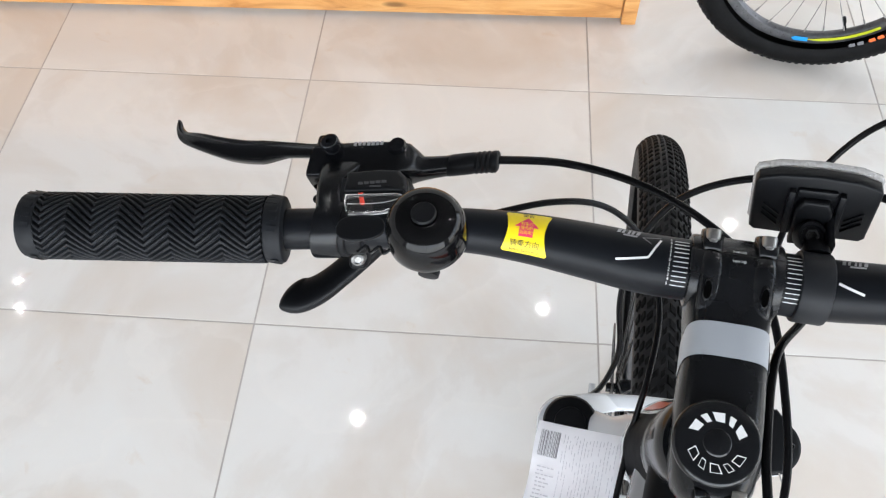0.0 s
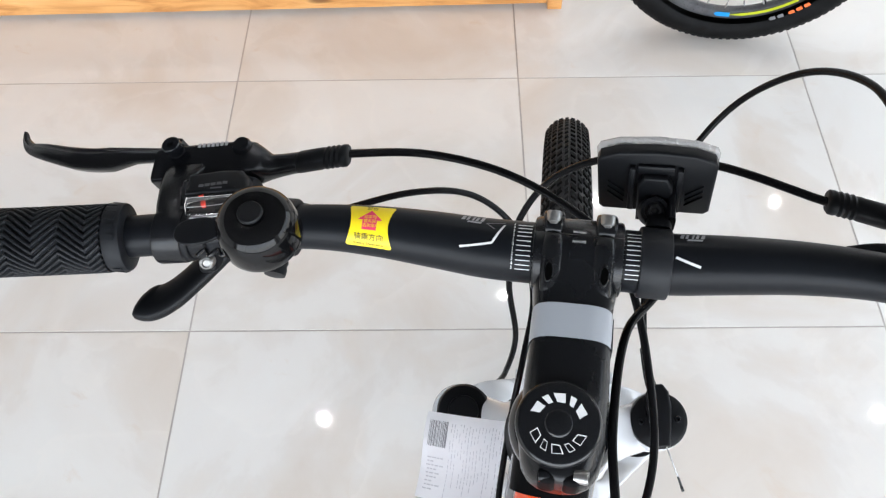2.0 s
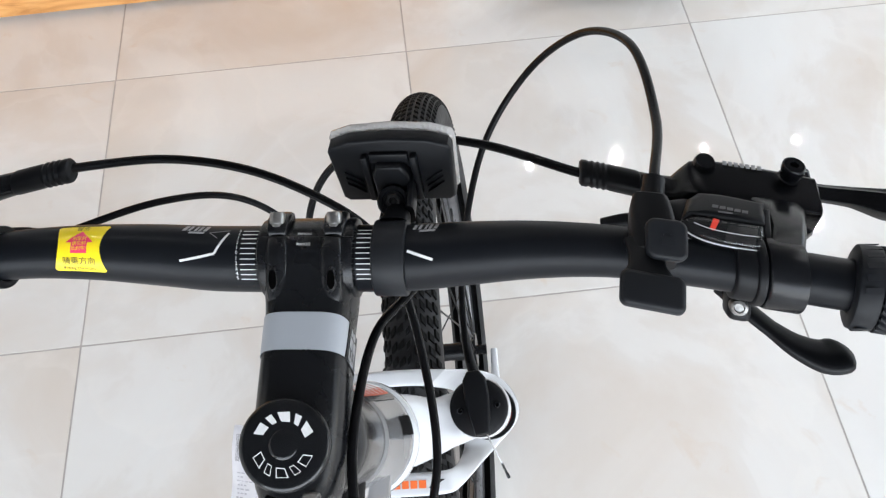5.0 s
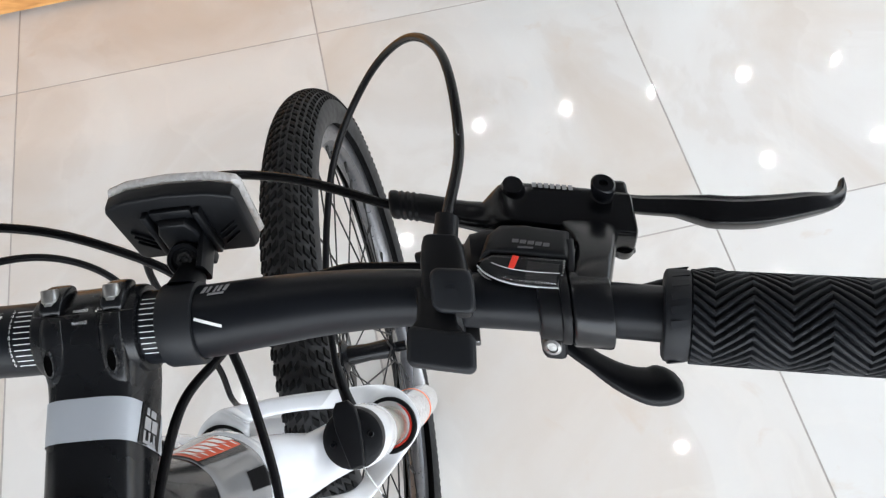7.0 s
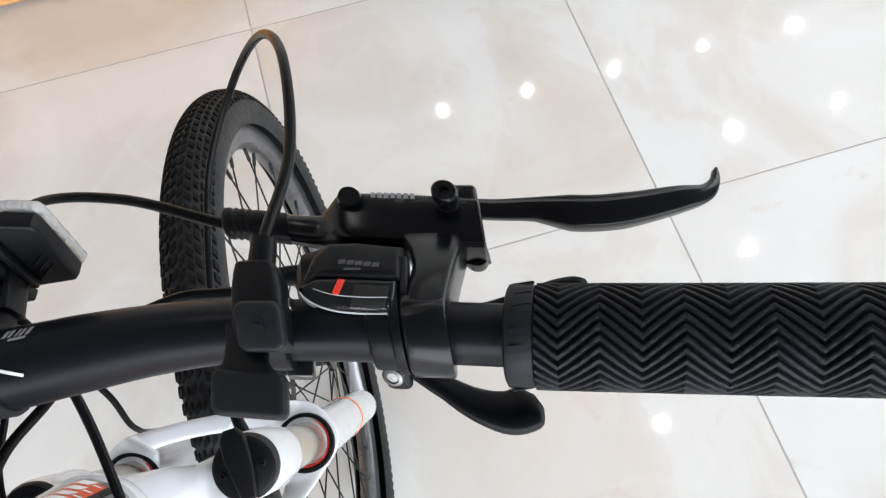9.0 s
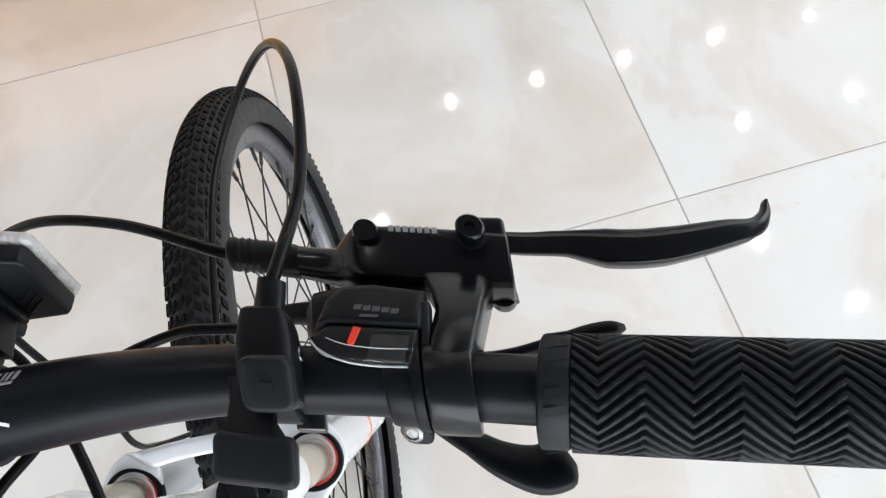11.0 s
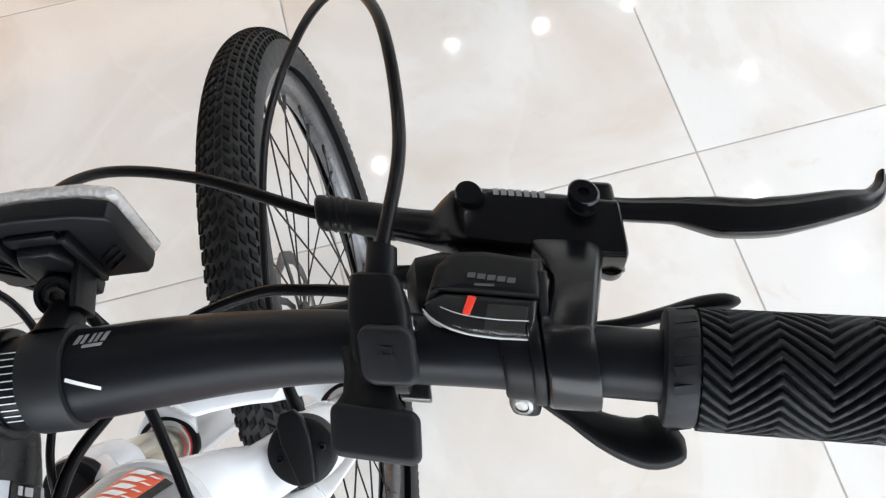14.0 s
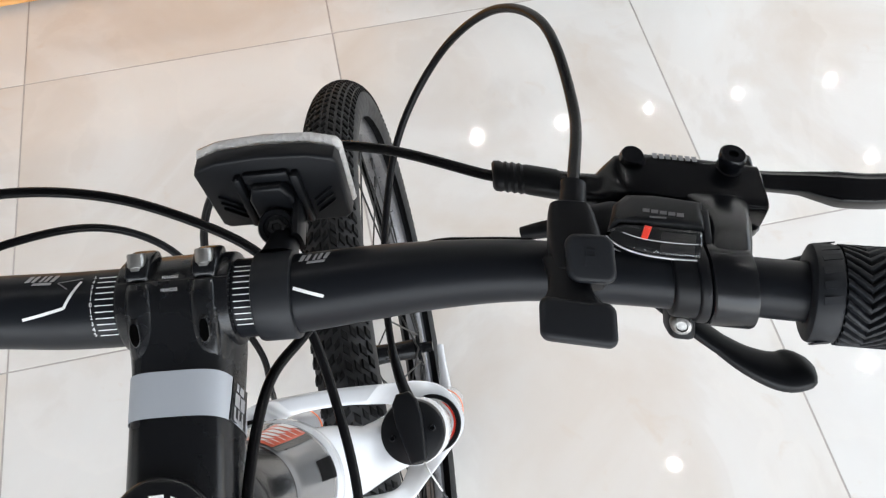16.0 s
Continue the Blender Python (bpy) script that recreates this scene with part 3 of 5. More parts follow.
def boss_line(x):
    """From the clamp's top down its rider side, fading into the stem's top."""
    return [Vector((x, y, z)) for y, z in ((0.0402, 0.9225), (0.0370, 0.9224), (0.0335, 0.9213), (0.0300, 0.9194), (0.0265, 0.9170), (0.0230, 0.9146), (0.0195, 0.9122), (0.0165, 0.9100), (0.0145, 0.9082))]


for sx in (-1, 1):
    line = boss_line(sx * 0.0126)
    part("bolt_boss", loft(sweep(spline(line, 3), lambda i, n: [(a, b - 0.0022) for a, b in circle(0.0046 + 0.0008 * math.sin(math.pi * i / (n - 1)), 28, 0.62, 2.1)], up=(0, 0, 1))), BLACK_STEM, stem, angle=60)
    part("faceplate_boss", clamp_arc(sx * 0.0132, 0.0054, -60, -1.5, 0.0042, 4.0), BLACK_STEM, stem)
    def on_boss(a, b, c, sx=sx):
        return Vector((sx * 0.0134 + a, 0.0228, 0.9146)) + Vector((0, 0.80, 0.60)) * b + Vector((0, -0.60, 0.80)) * (c + 0.0016)
    rim_rows, bowl = [], []
    for q, h in ((1.35, -0.0012), (1.15, 0.0006), (1.0, 0.0009), (0.90, 0.0002)):
        rim_rows.append([on_boss(a * q, b * q + 0.0003, h) for a, b in circle(0.0018, 28, 2.5, 2.2)])
    part("boss_rim", loft(rim_rows, caps=False), BLACK_STEM, stem)
    # shallow disc on the boss; the hollow's depth is only painted shade
    for q, h in ((0.99, 0.0007), (0.7, 0.0005), (0.3, 0.0005)):
        bowl.append([on_boss(a * q, b * q + 0.0003, h) for a, b in circle(0.0018, 28, 2.5, 2.2)])
    part("boss_hollow_shade", loft(bowl), BORE_SHADE, stem, "oval bolt hollow, its shade painted as a dark disc")
    seat = aim((sx * 0.0133, 0.0462, 0.9222), (0, 0.86, 0.50))
    part("clamp_bolt", moved(lathe([(0, 0), (0.0030, 0), (0.0030, 0.0012), (0.0036, 0.0016), (0.0036, 0.0062), (0.0031, 0.0068), (0.0021, 0.0068), (0.0020, 0.0045), (0, 0.0042)], 30), seat), STEEL, stem, "stainless steel socket bolt")
# black strip on the closed clamp ring: painted shade of the faceplate split
part("faceplate_gap_shade", loft([[Vector((x, CY - 0.0193 * math.sin(radians(d)), CZ + 0.0193 * math.cos(radians(d)))) for d in (-1.2, -0.5, 0.2)] for x in (-0.022, 0.022)], closed=False), INK_AND_GAP_BLACK, stem)
for deg in (-4.5, 11.0):
    word = moved(letters("DOWN", 0.0019), pose(0, 0, 0, 0, 0, 180))
    part("lettering", mapped(word, lambda a, b, c, deg=deg: Vector((a, CY - 0.0199 * math.sin(radians(deg) - b / 0.0192), CZ + 0.0199 * math.cos(radians(deg) - b / 0.0192)))), WHITE_PRINT, stem)

# side prints on the stem
part("side_patch", box(0.0185, 0.0203, -0.0080, 0.0090, 0.8800, 0.8985, 0.0003, 1), BLACK_STEM, stem, "black patch beside the silver band")
rows = [(-0.0050, 0.0052, 0.0050, 0.0018), (-0.0050, 0.0006, 0.0050, 0.0016), (-0.0050, -0.0042, 0.0050, 0.0018), (-0.0070, 0.0, 0.0012, 0.0118), (0.0008, 0.0030, 0.0050, 0.0056), (0.0008, -0.0036, 0.0050, 0.0050), (0.0058, 0.0036, 0.0030, 0.0026), (0.0058, -0.0016, 0.0030, 0.0048)]
each_bar("side_print", rows, SOFT_PRINT, stem, lambda bm: moved(bm, Matrix.Translation((0.02035, 0.0005, 0.8895)) @ pose(0, 0, 0, 0, 0, 90) @ pose(0, 0, 0, 90, 0, 0)))

# top cap with a ring of raised marks
cap_m = aim(CAP + Vector((-0.0024, 0.0008, -0.0030)), (0, -0.28, 0.96), (0, 1, 0))
cap = part("top_cap", moved(lathe([(0, -0.0070), (0.0186, -0.0070), (0.0198, -0.0055), (0.0201, -0.0030), (0.0198, -0.0012), (0.0186, 0.0000), (0.0170, 0.0004), (0.0082, 0.0003), (0.0064, 0.0002), (0.0058, 0.0007), (0.0045, 0.0011), (0, 0.0012)], 64), cap_m), BLACK_GLOSS, stem, "round gloss black headset cap with white marks")


def cap_marks(a_mid, hollow):
    """Five plain slanted blocks on an arc, solid or as outlines."""
    out = []
    for k in range(5):
        a = radians(a_mid + (k - 2) * 29)
        w, h = 0.0048, 0.0042
        def at(u, v, a=a):
            aa = a + (u + 0.25 * v) * w / 0.0118
            r = 0.0118 + v * h
            return Vector((r * math.cos(aa), r * math.sin(aa), 0.0005))
        q = [(-0.5, -0.5), (0.5, -0.5), (0.5, 0.5), (-0.5, 0.5)]
        if k == 1 or k == 3:
            q = [(-0.28, -0.5), (0.28, -0.5), (0.28, 0.5), (-0.28, 0.5)]
        if hollow:
            inner = [(u * 0.80, v * 0.82) for u, v in q]
            bm = bmesh.new()
            o = [bm.verts.new(at(*p)) for p in q]
            n = [bm.verts.new(at(*p)) for p in inner]
            for i in range(4):
                bm.faces.new((o[i], o[(i + 1) % 4], n[(i + 1) % 4], n[i]))
            out.append(bm)
        else:
            bm = bmesh.new()
            bm.faces.new([bm.verts.new(at(*p)) for p in q])
            out.append(bm)
    return [moved(o, cap_m) for o in out]


AHEAD_TURN = 90 if (cap_m.to_3x3() @ Vector((0, 1, 0))).y > 0 else 270
for mark in cap_marks(AHEAD_TURN, False) + cap_marks(AHEAD_TURN + 180, True):
    part("maker_mark", mark, WHITE_PRINT, stem)
for sx in (-1, 1):
    if sx > 0:
        part("pinch_bolt", moved(lathe([(0, 0), (0.0033, 0), (0.0033, 0.0058), (0.0029, 0.0064), (0.0018, 0.0064), (0.0016, 0.0040), (0, 0.0038)], 26), aim((0.0068, -0.0685, 0.8885), (1, -0.1, 0.15))), STEEL, stem, "stainless pinch bolt")
    else:
        part("pinch_bolt", moved(lathe([(0, 0), (0.0030, 0), (0.0030, 0.0050), (0, 0.0052)], 22), aim((-0.0045, -0.0695, 0.8880), (-1, -0.1, 0.0))), BLACK_CAST, stem, "dark pinch bolt end")
    part("pinch_lug", moved(box(-0.0046, 0.0046, -0.0045, 0.0095, -0.009, 0.0070, 0.0032, 4), pose(sx * 0.0056, -0.0690, 0.8835)), BLACK_CUP, stem)

# headset, head tube and the visible tubes of the frame
part("headset_cup", moved(lathe([(0, 0.030), (0.0235, 0.030), (0.0258, 0.033), (0.0270, 0.040), (0.0274, 0.052), (0.0272, 0.075), (0.0266, 0.0935), (0, 0.0935)], 56), aim(steer(0), LEG_DOWN)), BLACK_GLOSS, bike, "black headset cup")
HEAD_LINE = [(0.0925, 0.0266), (0.0940, 0.0274), (0.0975, 0.0280), (0.105, 0.0283), (0.125, 0.0302), (0.145, 0.0328), (0.152, 0.0340), (0.1565, 0.0332)]


def head_at(d, turn, lift=0.0):
    """A place on the head tube's skin: d down the axis, turn in degrees from its front towards its right."""
    r = float(np.interp(d, [q[0] for q in HEAD_LINE], [q[1] for q in HEAD_LINE])) + lift
    return steer(d, r * math.sin(radians(turn)), r * math.cos(radians(turn)))


def head_patch(d0, d1, t0, t1, skew, lift):
    return loft([[head_at(d0 + (d1 - d0) * i / 6, t0 + (t1 - t0) * j / 14 + skew * i / 6, lift) for j in range(15)] for i in range(7)], closed=False)


head_tube = part("head_tube", moved(lathe([(0, 0.0925), *[(r, d) for d, r in HEAD_LINE], (0, 0.1565)], 64), aim(steer(0), LEG_DOWN)), SILVER_GLOSS, bike, "flared silver painted head tube with orange and black decals")
part("head_decal", head_patch(0.0950, 0.1550, 2, 32, 4, 0.0003), RED_ORANGE, head_tube, "red orange head tube decal")
part("head_decal", head_patch(0.0945, 0.1490, 32, 40, 3, 0.0003), BLACK_GLOSS, head_tube, "black stripe beside the orange decal")
part("head_decal", head_patch(0.1290, 0.1545, 64, 84, 0, 0.0003), BLACK_CUP, head_tube, "black head tube decal")
part("head_decal", head_patch(0.0960, 0.1530, -42, -22, -4, 0.0003), RED_ORANGE, head_tube, "red orange head tube decal")
part("head_decal", head_patch(0.0945, 0.1520, -150, -52, 0, 0.0003), BLACK_CUP, head_tube, "black head tube decal")
for q in range(6):
    part("decal_block", head_patch(0.0985 + 0.0090 * q, 0.1043 + 0.0090 * q, 5 + 0.5 * q, 19 + 0.5 * q, 4.5, 0.0006), WHITE_PRINT, head_tube)
    part("decal_block", head_patch(0.0991 + 0.0090 * q, 0.1009 + 0.0090 * q, 21 + 0.5 * q, 29 + 0.5 * q, 2.5, 0.0006), WHITE_PRINT, head_tube)
top_line = [steer(0.078), (-0.004, -0.075, 0.806), (-0.007, -0.13, 0.786), (-0.011, -0.20, 0.758), (-0.02, -0.36, 0.70)]
part("top_tube", loft(sweep(spline(top_line, 8), lambda i, n: circle(0.0195 - 0.002 * i / n, 28, 1.12, 2.8))), ORANGE, bike, "gloss orange top tube")
part("tube_collar", loft(sweep(spline([(-0.0022, -0.0300, 0.8280), (-0.0028, -0.0400, 0.8228), (-0.0036, -0.0550, 0.8157)], 4), lambda i, n: circle(0.0212, 28, 1.12, 2.8)), caps=False), BLACK_CUP, bike, "black band at the front of the tube")
part("down_tube", tube([steer(0.125), (-0.006, -0.08, 0.72), (-0.02, -0.36, 0.44)], 0.026, 28, 6), SILVER_GLOSS, bike, "gloss silver down tube")

# ---- fork and front wheel, turned a little against the stem ----
FORK = Matrix.Translation(CAP) @ Matrix.Rotation(radians(3.9), 4, -DOWN) @ Matrix.Translation(-CAP)
fork = empty("suspension_fork", bike, FORK)
tagged(fork, "gloss white suspension fork with orange decals")
LEG_X, LEG_TOP = 0.0715, Vector((-0.0017, 0.0386, 0.6960))
LOWER = 0.0366


def leg(s, sx, side=0.0, ahead=0.0):
    return LEG_TOP + DOWN * s + Vector((sx * LEG_X + side, 0, 0)) + AHEAD * (ahead - RAKE * s)


# crown: two sleeves bridged to the steerer


def crown_at(u, turn, lift=0.0):
    """A place on the crown's skin: u from leg to leg, turn in degrees from its front over the top."""
    w = abs(u)
    side = w * (LEG_X - 0.004)
    rise = 1 - w ** 1.4
    mid = float(np.interp(side, [0, 0.026, 0.039, 0.050, 0.0675], [-0.0130, -0.0120, -0.0118, -0.0080, -0.0020]))
    hw = float(np.interp(side, [0, 0.026, 0.039, 0.050, 0.0675], [0.0275, 0.0236, 0.0195, 0.0186, 0.0200])) + lift
    base = LEG_TOP + DOWN * (0.033 - 0.066 * rise) + AHEAD * mid
    hh = 0.020 - 0.003 * w + lift
    c, d = math.cos(radians(turn)), math.sin(radians(turn))
    e = 2 / 2.6
    a, b2 = hw * math.copysign(abs(c) ** e, c), hh * math.copysign(abs(d) ** e, d)
    return Vector((u * (LEG_X - 0.004), base.y, base.z)) + AHEAD * a - DOWN * b2


crown = part("crown", loft([[crown_at(-1 + 2 * i / 24, 360 * q / 32) for q in range(32)] for i in range(25)]), WHITE_PAINT, fork, "gloss white fork crown")
part("steerer_race", moved(lathe([(0, 0.1560), (0.0330, 0.1560), (0.0352, 0.1580), (0.0358, 0.1630), (0.0346, 0.1690), (0, 0.1700)], 48), aim(steer(0), LEG_DOWN)), WHITE_PAINT, fork, "white crown race")
for sx in (-1, 1):
    at = aim(leg(0 if sx > 0 else 0.010, sx), LEG_DOWN)
    low_at = aim(leg(LOWER, sx), LEG_DOWN)
    part("crown_sleeve", moved(lathe([(0, 0.002), (0.0195, 0.002), (0.0210, 0.005), (0.0213, 0.030), (0.0212, 0.050), (0.0205, 0.056), (0, 0.056)], 40), at), WHITE_PAINT, fork)
    part("stanchion", moved(lathe([(0, 0.05), (0.0162, 0.05), (0.0162, 0.20), (0, 0.20)], 36), at), STANCHION, fork, "champagne anodised stanchion tube")
    part("wiper_seal", moved(lathe([(0.0196, 0.1130), (0.0205, 0.1115), (0.0228, 0.1115), (0.0236, 0.1125), (0.0236, 0.1205), (0.0164, 0.1205), (0.0164, 0.1165), (0.0196, 0.1165), (0.0196, 0.1130)], 56), low_at), BLACK_PLASTIC, fork, "black wiper seal")
    part("seal_ring", moved(lathe([(0.0172, 0.1147), (0.0180, 0.1131), (0.0192, 0.1127), (0.0196, 0.1137), (0.0196, 0.1170), (0.0172, 0.1170), (0.0172, 0.1147)], 56), low_at), RED_RING, fork, "thin red seal ring")
    top, foot = leg(0.1205 + LOWER, sx), Vector((sx * LEG_X - 0.0017, 0.1948, 0.2845))
    shin = [top.lerp(foot, k / 20) for k in range(20)] + [top.lerp(foot, 0.985), foot]
    def shin_radius(k):
        return (0.0224 - 0.0040 * min(k, 19) / 19) * (1.0, 0.86, 0.55)[max(0, k - 19)]
    part("lower_leg", loft(sweep(shin, lambda i, n: circle(shin_radius(i), 36), up=(0, 1, 0))), WHITE_PAINT, fork, "gloss white lower fork leg")
    part("leg_stripe", moved(ring_of(shin_radius(11) + 0.0005, 0.0160, 0.0050, 0.0003, 40), aim(shin[11], shin[12] - shin[11])), ORANGE_PRINT, fork, "orange leg stripe")
    # dropout tab ahead of the leg's foot
    x = sx * 0.0575 + 0.0115
    tab = [[Vector((x + a, y, z + b)) for a, b in circle(hw, 20, hh / hw, 3.4)] for y, z, hw, hh in ((0.1900, 0.2930, 0.0085, 0.0120), (0.2120, 0.2980, 0.0066, 0.0110), (0.2300, 0.3000, 0.0048, 0.0080), (0.2560, 0.3060, 0.0040, 0.0060))]
    part("dropout", loft(tab), WHITE_PAINT, fork, "white dropout at the foot of the leg")


# brace: one closed bridge of the lower legs, outer and inner edge as (side, ahead)
BRACE = [((0.0, 0.0300), (0.0, 0.0165)), ((0.040, 0.0285), (0.026, 0.0150)), ((0.068, 0.0255), (0.044, 0.0090)), ((0.0865, 0.0160), (0.0480, -0.002)), ((0.0972, -0.0030), (0.0490, -0.016)),
         ((0.0950, -0.0195), (0.0492, -0.029)), ((0.0810, -0.0350), (0.0480, -0.039)), ((0.0640, -0.0510), (0.0450, -0.047)), ((0.0480, -0.0660), (0.0400, -0.0525)), ((0.036, -0.0720), (0.029, -0.0540)), ((0.0, -0.0735), (0.0, -0.0545))]
loop = BRACE + [((-o[0], o[1]), (-i[0], i[1])) for o, i in BRACE[-2:0:-1]]


def round_loop(pts, n=5):
    out = []
    for k in range(len(pts)):
        a, b, c, d = (Vector((*pts[(k + j) % len(pts)], 0)) for j in (-1, 0, 1, 2))
        for q in range(n):
            u = q / n
            out.append(0.5 * (2 * b + (c - a) * u + (2 * a - 5 * b + 4 * c - d) * u * u + (3 * b - a - 3 * c + d) * u ** 3))
    return out


def flat_leg(p, s):
    return LEG_TOP + DOWN * s + Vector((p.x, 0, 0)) + AHEAD * p.y


def arch(x, ahead):
    """How far the brace rises over the tyre between the legs."""
    u = min(1.0, max(0.0, (0.066 - abs(x)) / 0.034))
    return u * u * (3 - 2 * u) * float(np.interp(ahead, [-0.06, -0.03, 0.0, 0.022], [0.034, 0.030, 0.034, 0.048]))


rings = []
for o, i in zip(round_loop([p[0] for p in loop]), round_loop([p[1] for p in loop])):
    mid, half = (o + i) / 2, (o - i) / 2
    rings.append([flat_leg(mid + half * a, 0.1180 + LOWER - arch(mid.x, mid.y) - b) for a, b in circle(1.0, 24, 0.0046, 3.6)])
part("fork_brace", loft(rings, wrap=True), WHITE_PAINT, fork, "gloss white arched fork brace")
for x, w in ((-0.0060, 0.0052), (0.0008, 0.0056), (0.0078, 0.0056), (0.0150, 0.0060)):
    block = slab([(x - w / 2, -0.0665), (x + w / 2, -0.0665), (x + w / 2, -0.0602), (x - w / 2, -0.0602)], 0, 0.0003)
    part("brace_decal", mapped(block, lambda a, b, c: flat_leg(Vector((a, b, 0)), 0.1132 + LOWER - arch(a, b) - c)), ORANGE_PRINT, fork, "orange brace decal")
slash = slab([(0.0200, -0.0665), (0.0235, -0.0665), (0.0340, -0.0598), (0.0270, -0.0598)], 0, 0.0003)
part("brace_decal", mapped(slash, lambda a, b, c: flat_leg(Vector((a, b, 0)), 0.1132 + LOWER - arch(a, b) - c)), INK_AND_GAP_BLACK, fork, "black brace decal")

# crown decal, left cap, right lockout housing
part("preload_cap", moved(lathe([(0, -0.0035), (0.0110, -0.0035), (0.0115, -0.0015), (0.0184, -0.0015), (0.0200, 0.001), (0.0200, 0.006), (0, 0.006)], 40), aim(leg(0.002, -1, 0.004), LEG_DOWN)), BLACK_PLASTIC, fork, "round black preload cap")
part("lockout_housing", moved(lathe([(0, -0.0085), (0.0170, -0.0085), (0.0195, -0.0065), (0.0200, -0.003), (0.0200, 0.004), (0, 0.004)], 44), aim(leg(0, 1), DOWN)), BLACK_PLASTIC, fork, "round black remote lockout housing with two screws")
hood = [(-0.0050, -0.0195), (0.0050, -0.0195), (0.0070, -0.006), (0.0085, 0.007), (0.0078, 0.018), (0.004, 0.0235), (-0.004, 0.0235), (-0.0078, 0.018), (-0.0085, 0.007), (-0.0068, -0.006)]
LOCK = Matrix.Translation(leg(-0.0080, 1)) @ Matrix((Vector((1, 0, 0)), Vector((0, math.sin(HEAD), math.cos(HEAD))), -DOWN)).transposed().to_4x4()
part("cable_hood", moved(slab(hood, 0.0, 0.0060, 0.002), LOCK @ pose(0.0, 0.001, 0, 0, 0, 6)), BLACK_PLASTIC, fork)
for a, b in ((0.0125, 0.001), (-0.0125, -0.002)):
    part("housing_screw", moved(hex_bolt(0.0022, 0.0016), LOCK @ pose(a, b, 0)), BLACK_CAST, fork)
tail = [LOCK @ Vector(p) for p in ((0.004, -0.016, 0.002), (0.007, -0.024, 0.001), (0.013, -0.038, -0.004), (0.015, -0.043, -0.006))]
part("cable_tail", tube(tail, 0.0006, 8, 6), STEEL, fork, "bare steel cable tail")
part("tail_crimp", tube([tail[2], tail[3], LOCK @ Vector((0.017, -0.048, -0.008))], lambda u: 0.0008 if u < 0.75 else 0.0011, 10, 4), BLACK_CAST, fork)

AXLE = Vector((0.0157, 0.2540, 0.3125))
R_TYRE, W_TYRE = 0.3137, 0.0259


def build_wheel(name, parent, m, side_mat, spoke_mat, rotor, knob_rows, knob_count, w_t=W_TYRE):
    """A spoked wheel whose axle runs along x through the origin."""
    wheel = empty(name, parent, m)
    rc = R_TYRE - w_t
    prof = []
    for k in range(28):
        a = radians(-128 + 256 * k / 27)
        prof.append((rc + w_t * math.cos(a) * 0.985, w_t * math.sin(a)))
    rings = [[Vector((w, r * math.cos(t), r * math.sin(t))) for r, w in prof] for t in (2 * math.pi * i / 144 for i in range(144))]
    part("tyre", loft(rings, closed=False, wrap=True), side_mat, wheel, "black knobbly tyre")
    # tread blocks
    verts, faces = [], []
    for row, (deg, lx, lt, skew) in enumerate(knob_rows):
        for i in range(knob_count):
            t0 = 2 * math.pi * (i + 0.5 * (row % 2) + 0.10 * math.sin(7.3 * i + row)) / knob_count
            n0 = len(verts)
            for dr in (-0.0006, 0.0017):
                sh = 1.0 if dr < 0 else 0.78
                for p, q in ((-1, -1), (1, -1), (1, 1), (-1, 1)):
                    a = radians(deg) + p * lx / w_t * sh
                    t = t0 + (q * lt * sh + p * skew) / R_TYRE
                    r = rc + (w_t + dr) * math.cos(a)
                    verts.append((( w_t + dr) * math.sin(a), r * math.cos(t), r * math.sin(t)))
            faces += [(n0 + 4, n0 + 5, n0 + 6, n0 + 7)] + [(n0 + k, n0 + (k + 1) % 4, n0 + 4 + (k + 1) % 4, n0 + 4 + k) for k in range(4)]
    me = bpy.data.meshes.new("tread")
    me.from_pydata(verts, [], faces)
    me.materials.append(TYRE_RUBBER)
    tread = new("tread", me)
    tread.parent = wheel
    tagged(tread, "rows of small black tread blocks", kind="stuff")
    rr = R_TYRE - 2 * w_t
    rim_prof = [(rr - 0.012, -0.006), (rr - 0.008, -0.0105), (rr + 0.012, -0.0118), (rr + 0.0125, -0.0098), (rr + 0.004, -0.0085), (rr + 0.004, 0.0085), (rr + 0.0125, 0.0098), (rr + 0.012, 0.0118), (rr - 0.008, 0.0105), (rr - 0.012, 0.006), (rr - 0.0135, 0.0)]
    rings = [[Vector((w, r * math.cos(t), r * math.sin(t))) for r, w in rim_prof] for t in (2 * math.pi * i / 128 for i in range(128))]
    part("rim", loft(rings, wrap=True), RIM_ALLOY, wheel, "dark alloy rim")
    hub = moved(lathe([(0, -0.045), (0.006, -0.045), (0.006, -0.034), (0.020, -0.033), (0.021, -0.029), (0.012, -0.025), (0.0105, 0.0), (0.012, 0.025), (0.021, 0.029), (0.020, 0.033), (0.006, 0.034), (0.006, 0.045), (0, 0.045)], 32), pose(0, 0, 0, 0, 90, 0))
    part("hub", hub, BLACK_CAST, wheel, "black front hub")
    L = rr - 0.012
    spoke_mesh = None
    for i in range(32):
        sx = 1 if i % 2 else -1
        t = 2 * math.pi * i / 32
        lead = radians(42) * (1 if (i // 2) % 2 else -1)
        a = Vector((sx * 0.031, 0.0185 * math.cos(t + lead), 0.0185 * math.sin(t + lead)))
        b = Vector((sx * 0.002, L * math.cos(t), L * math.sin(t)))
        d = b - a
        if spoke_mesh is None:
            prof = [(0, 0), (0.001, 0), (0.001, 0.93), (0.0021, 0.932), (0.0021, 0.998), (0, 1.0)]
            spoke_mesh = mesh_of("spoke", lathe(prof, 7), spoke_mat)
        sp = new("spoke", spoke_mesh)
        sp.parent = wheel
        q = Vector((0, 0, 1)).rotation_difference(d.normalized())
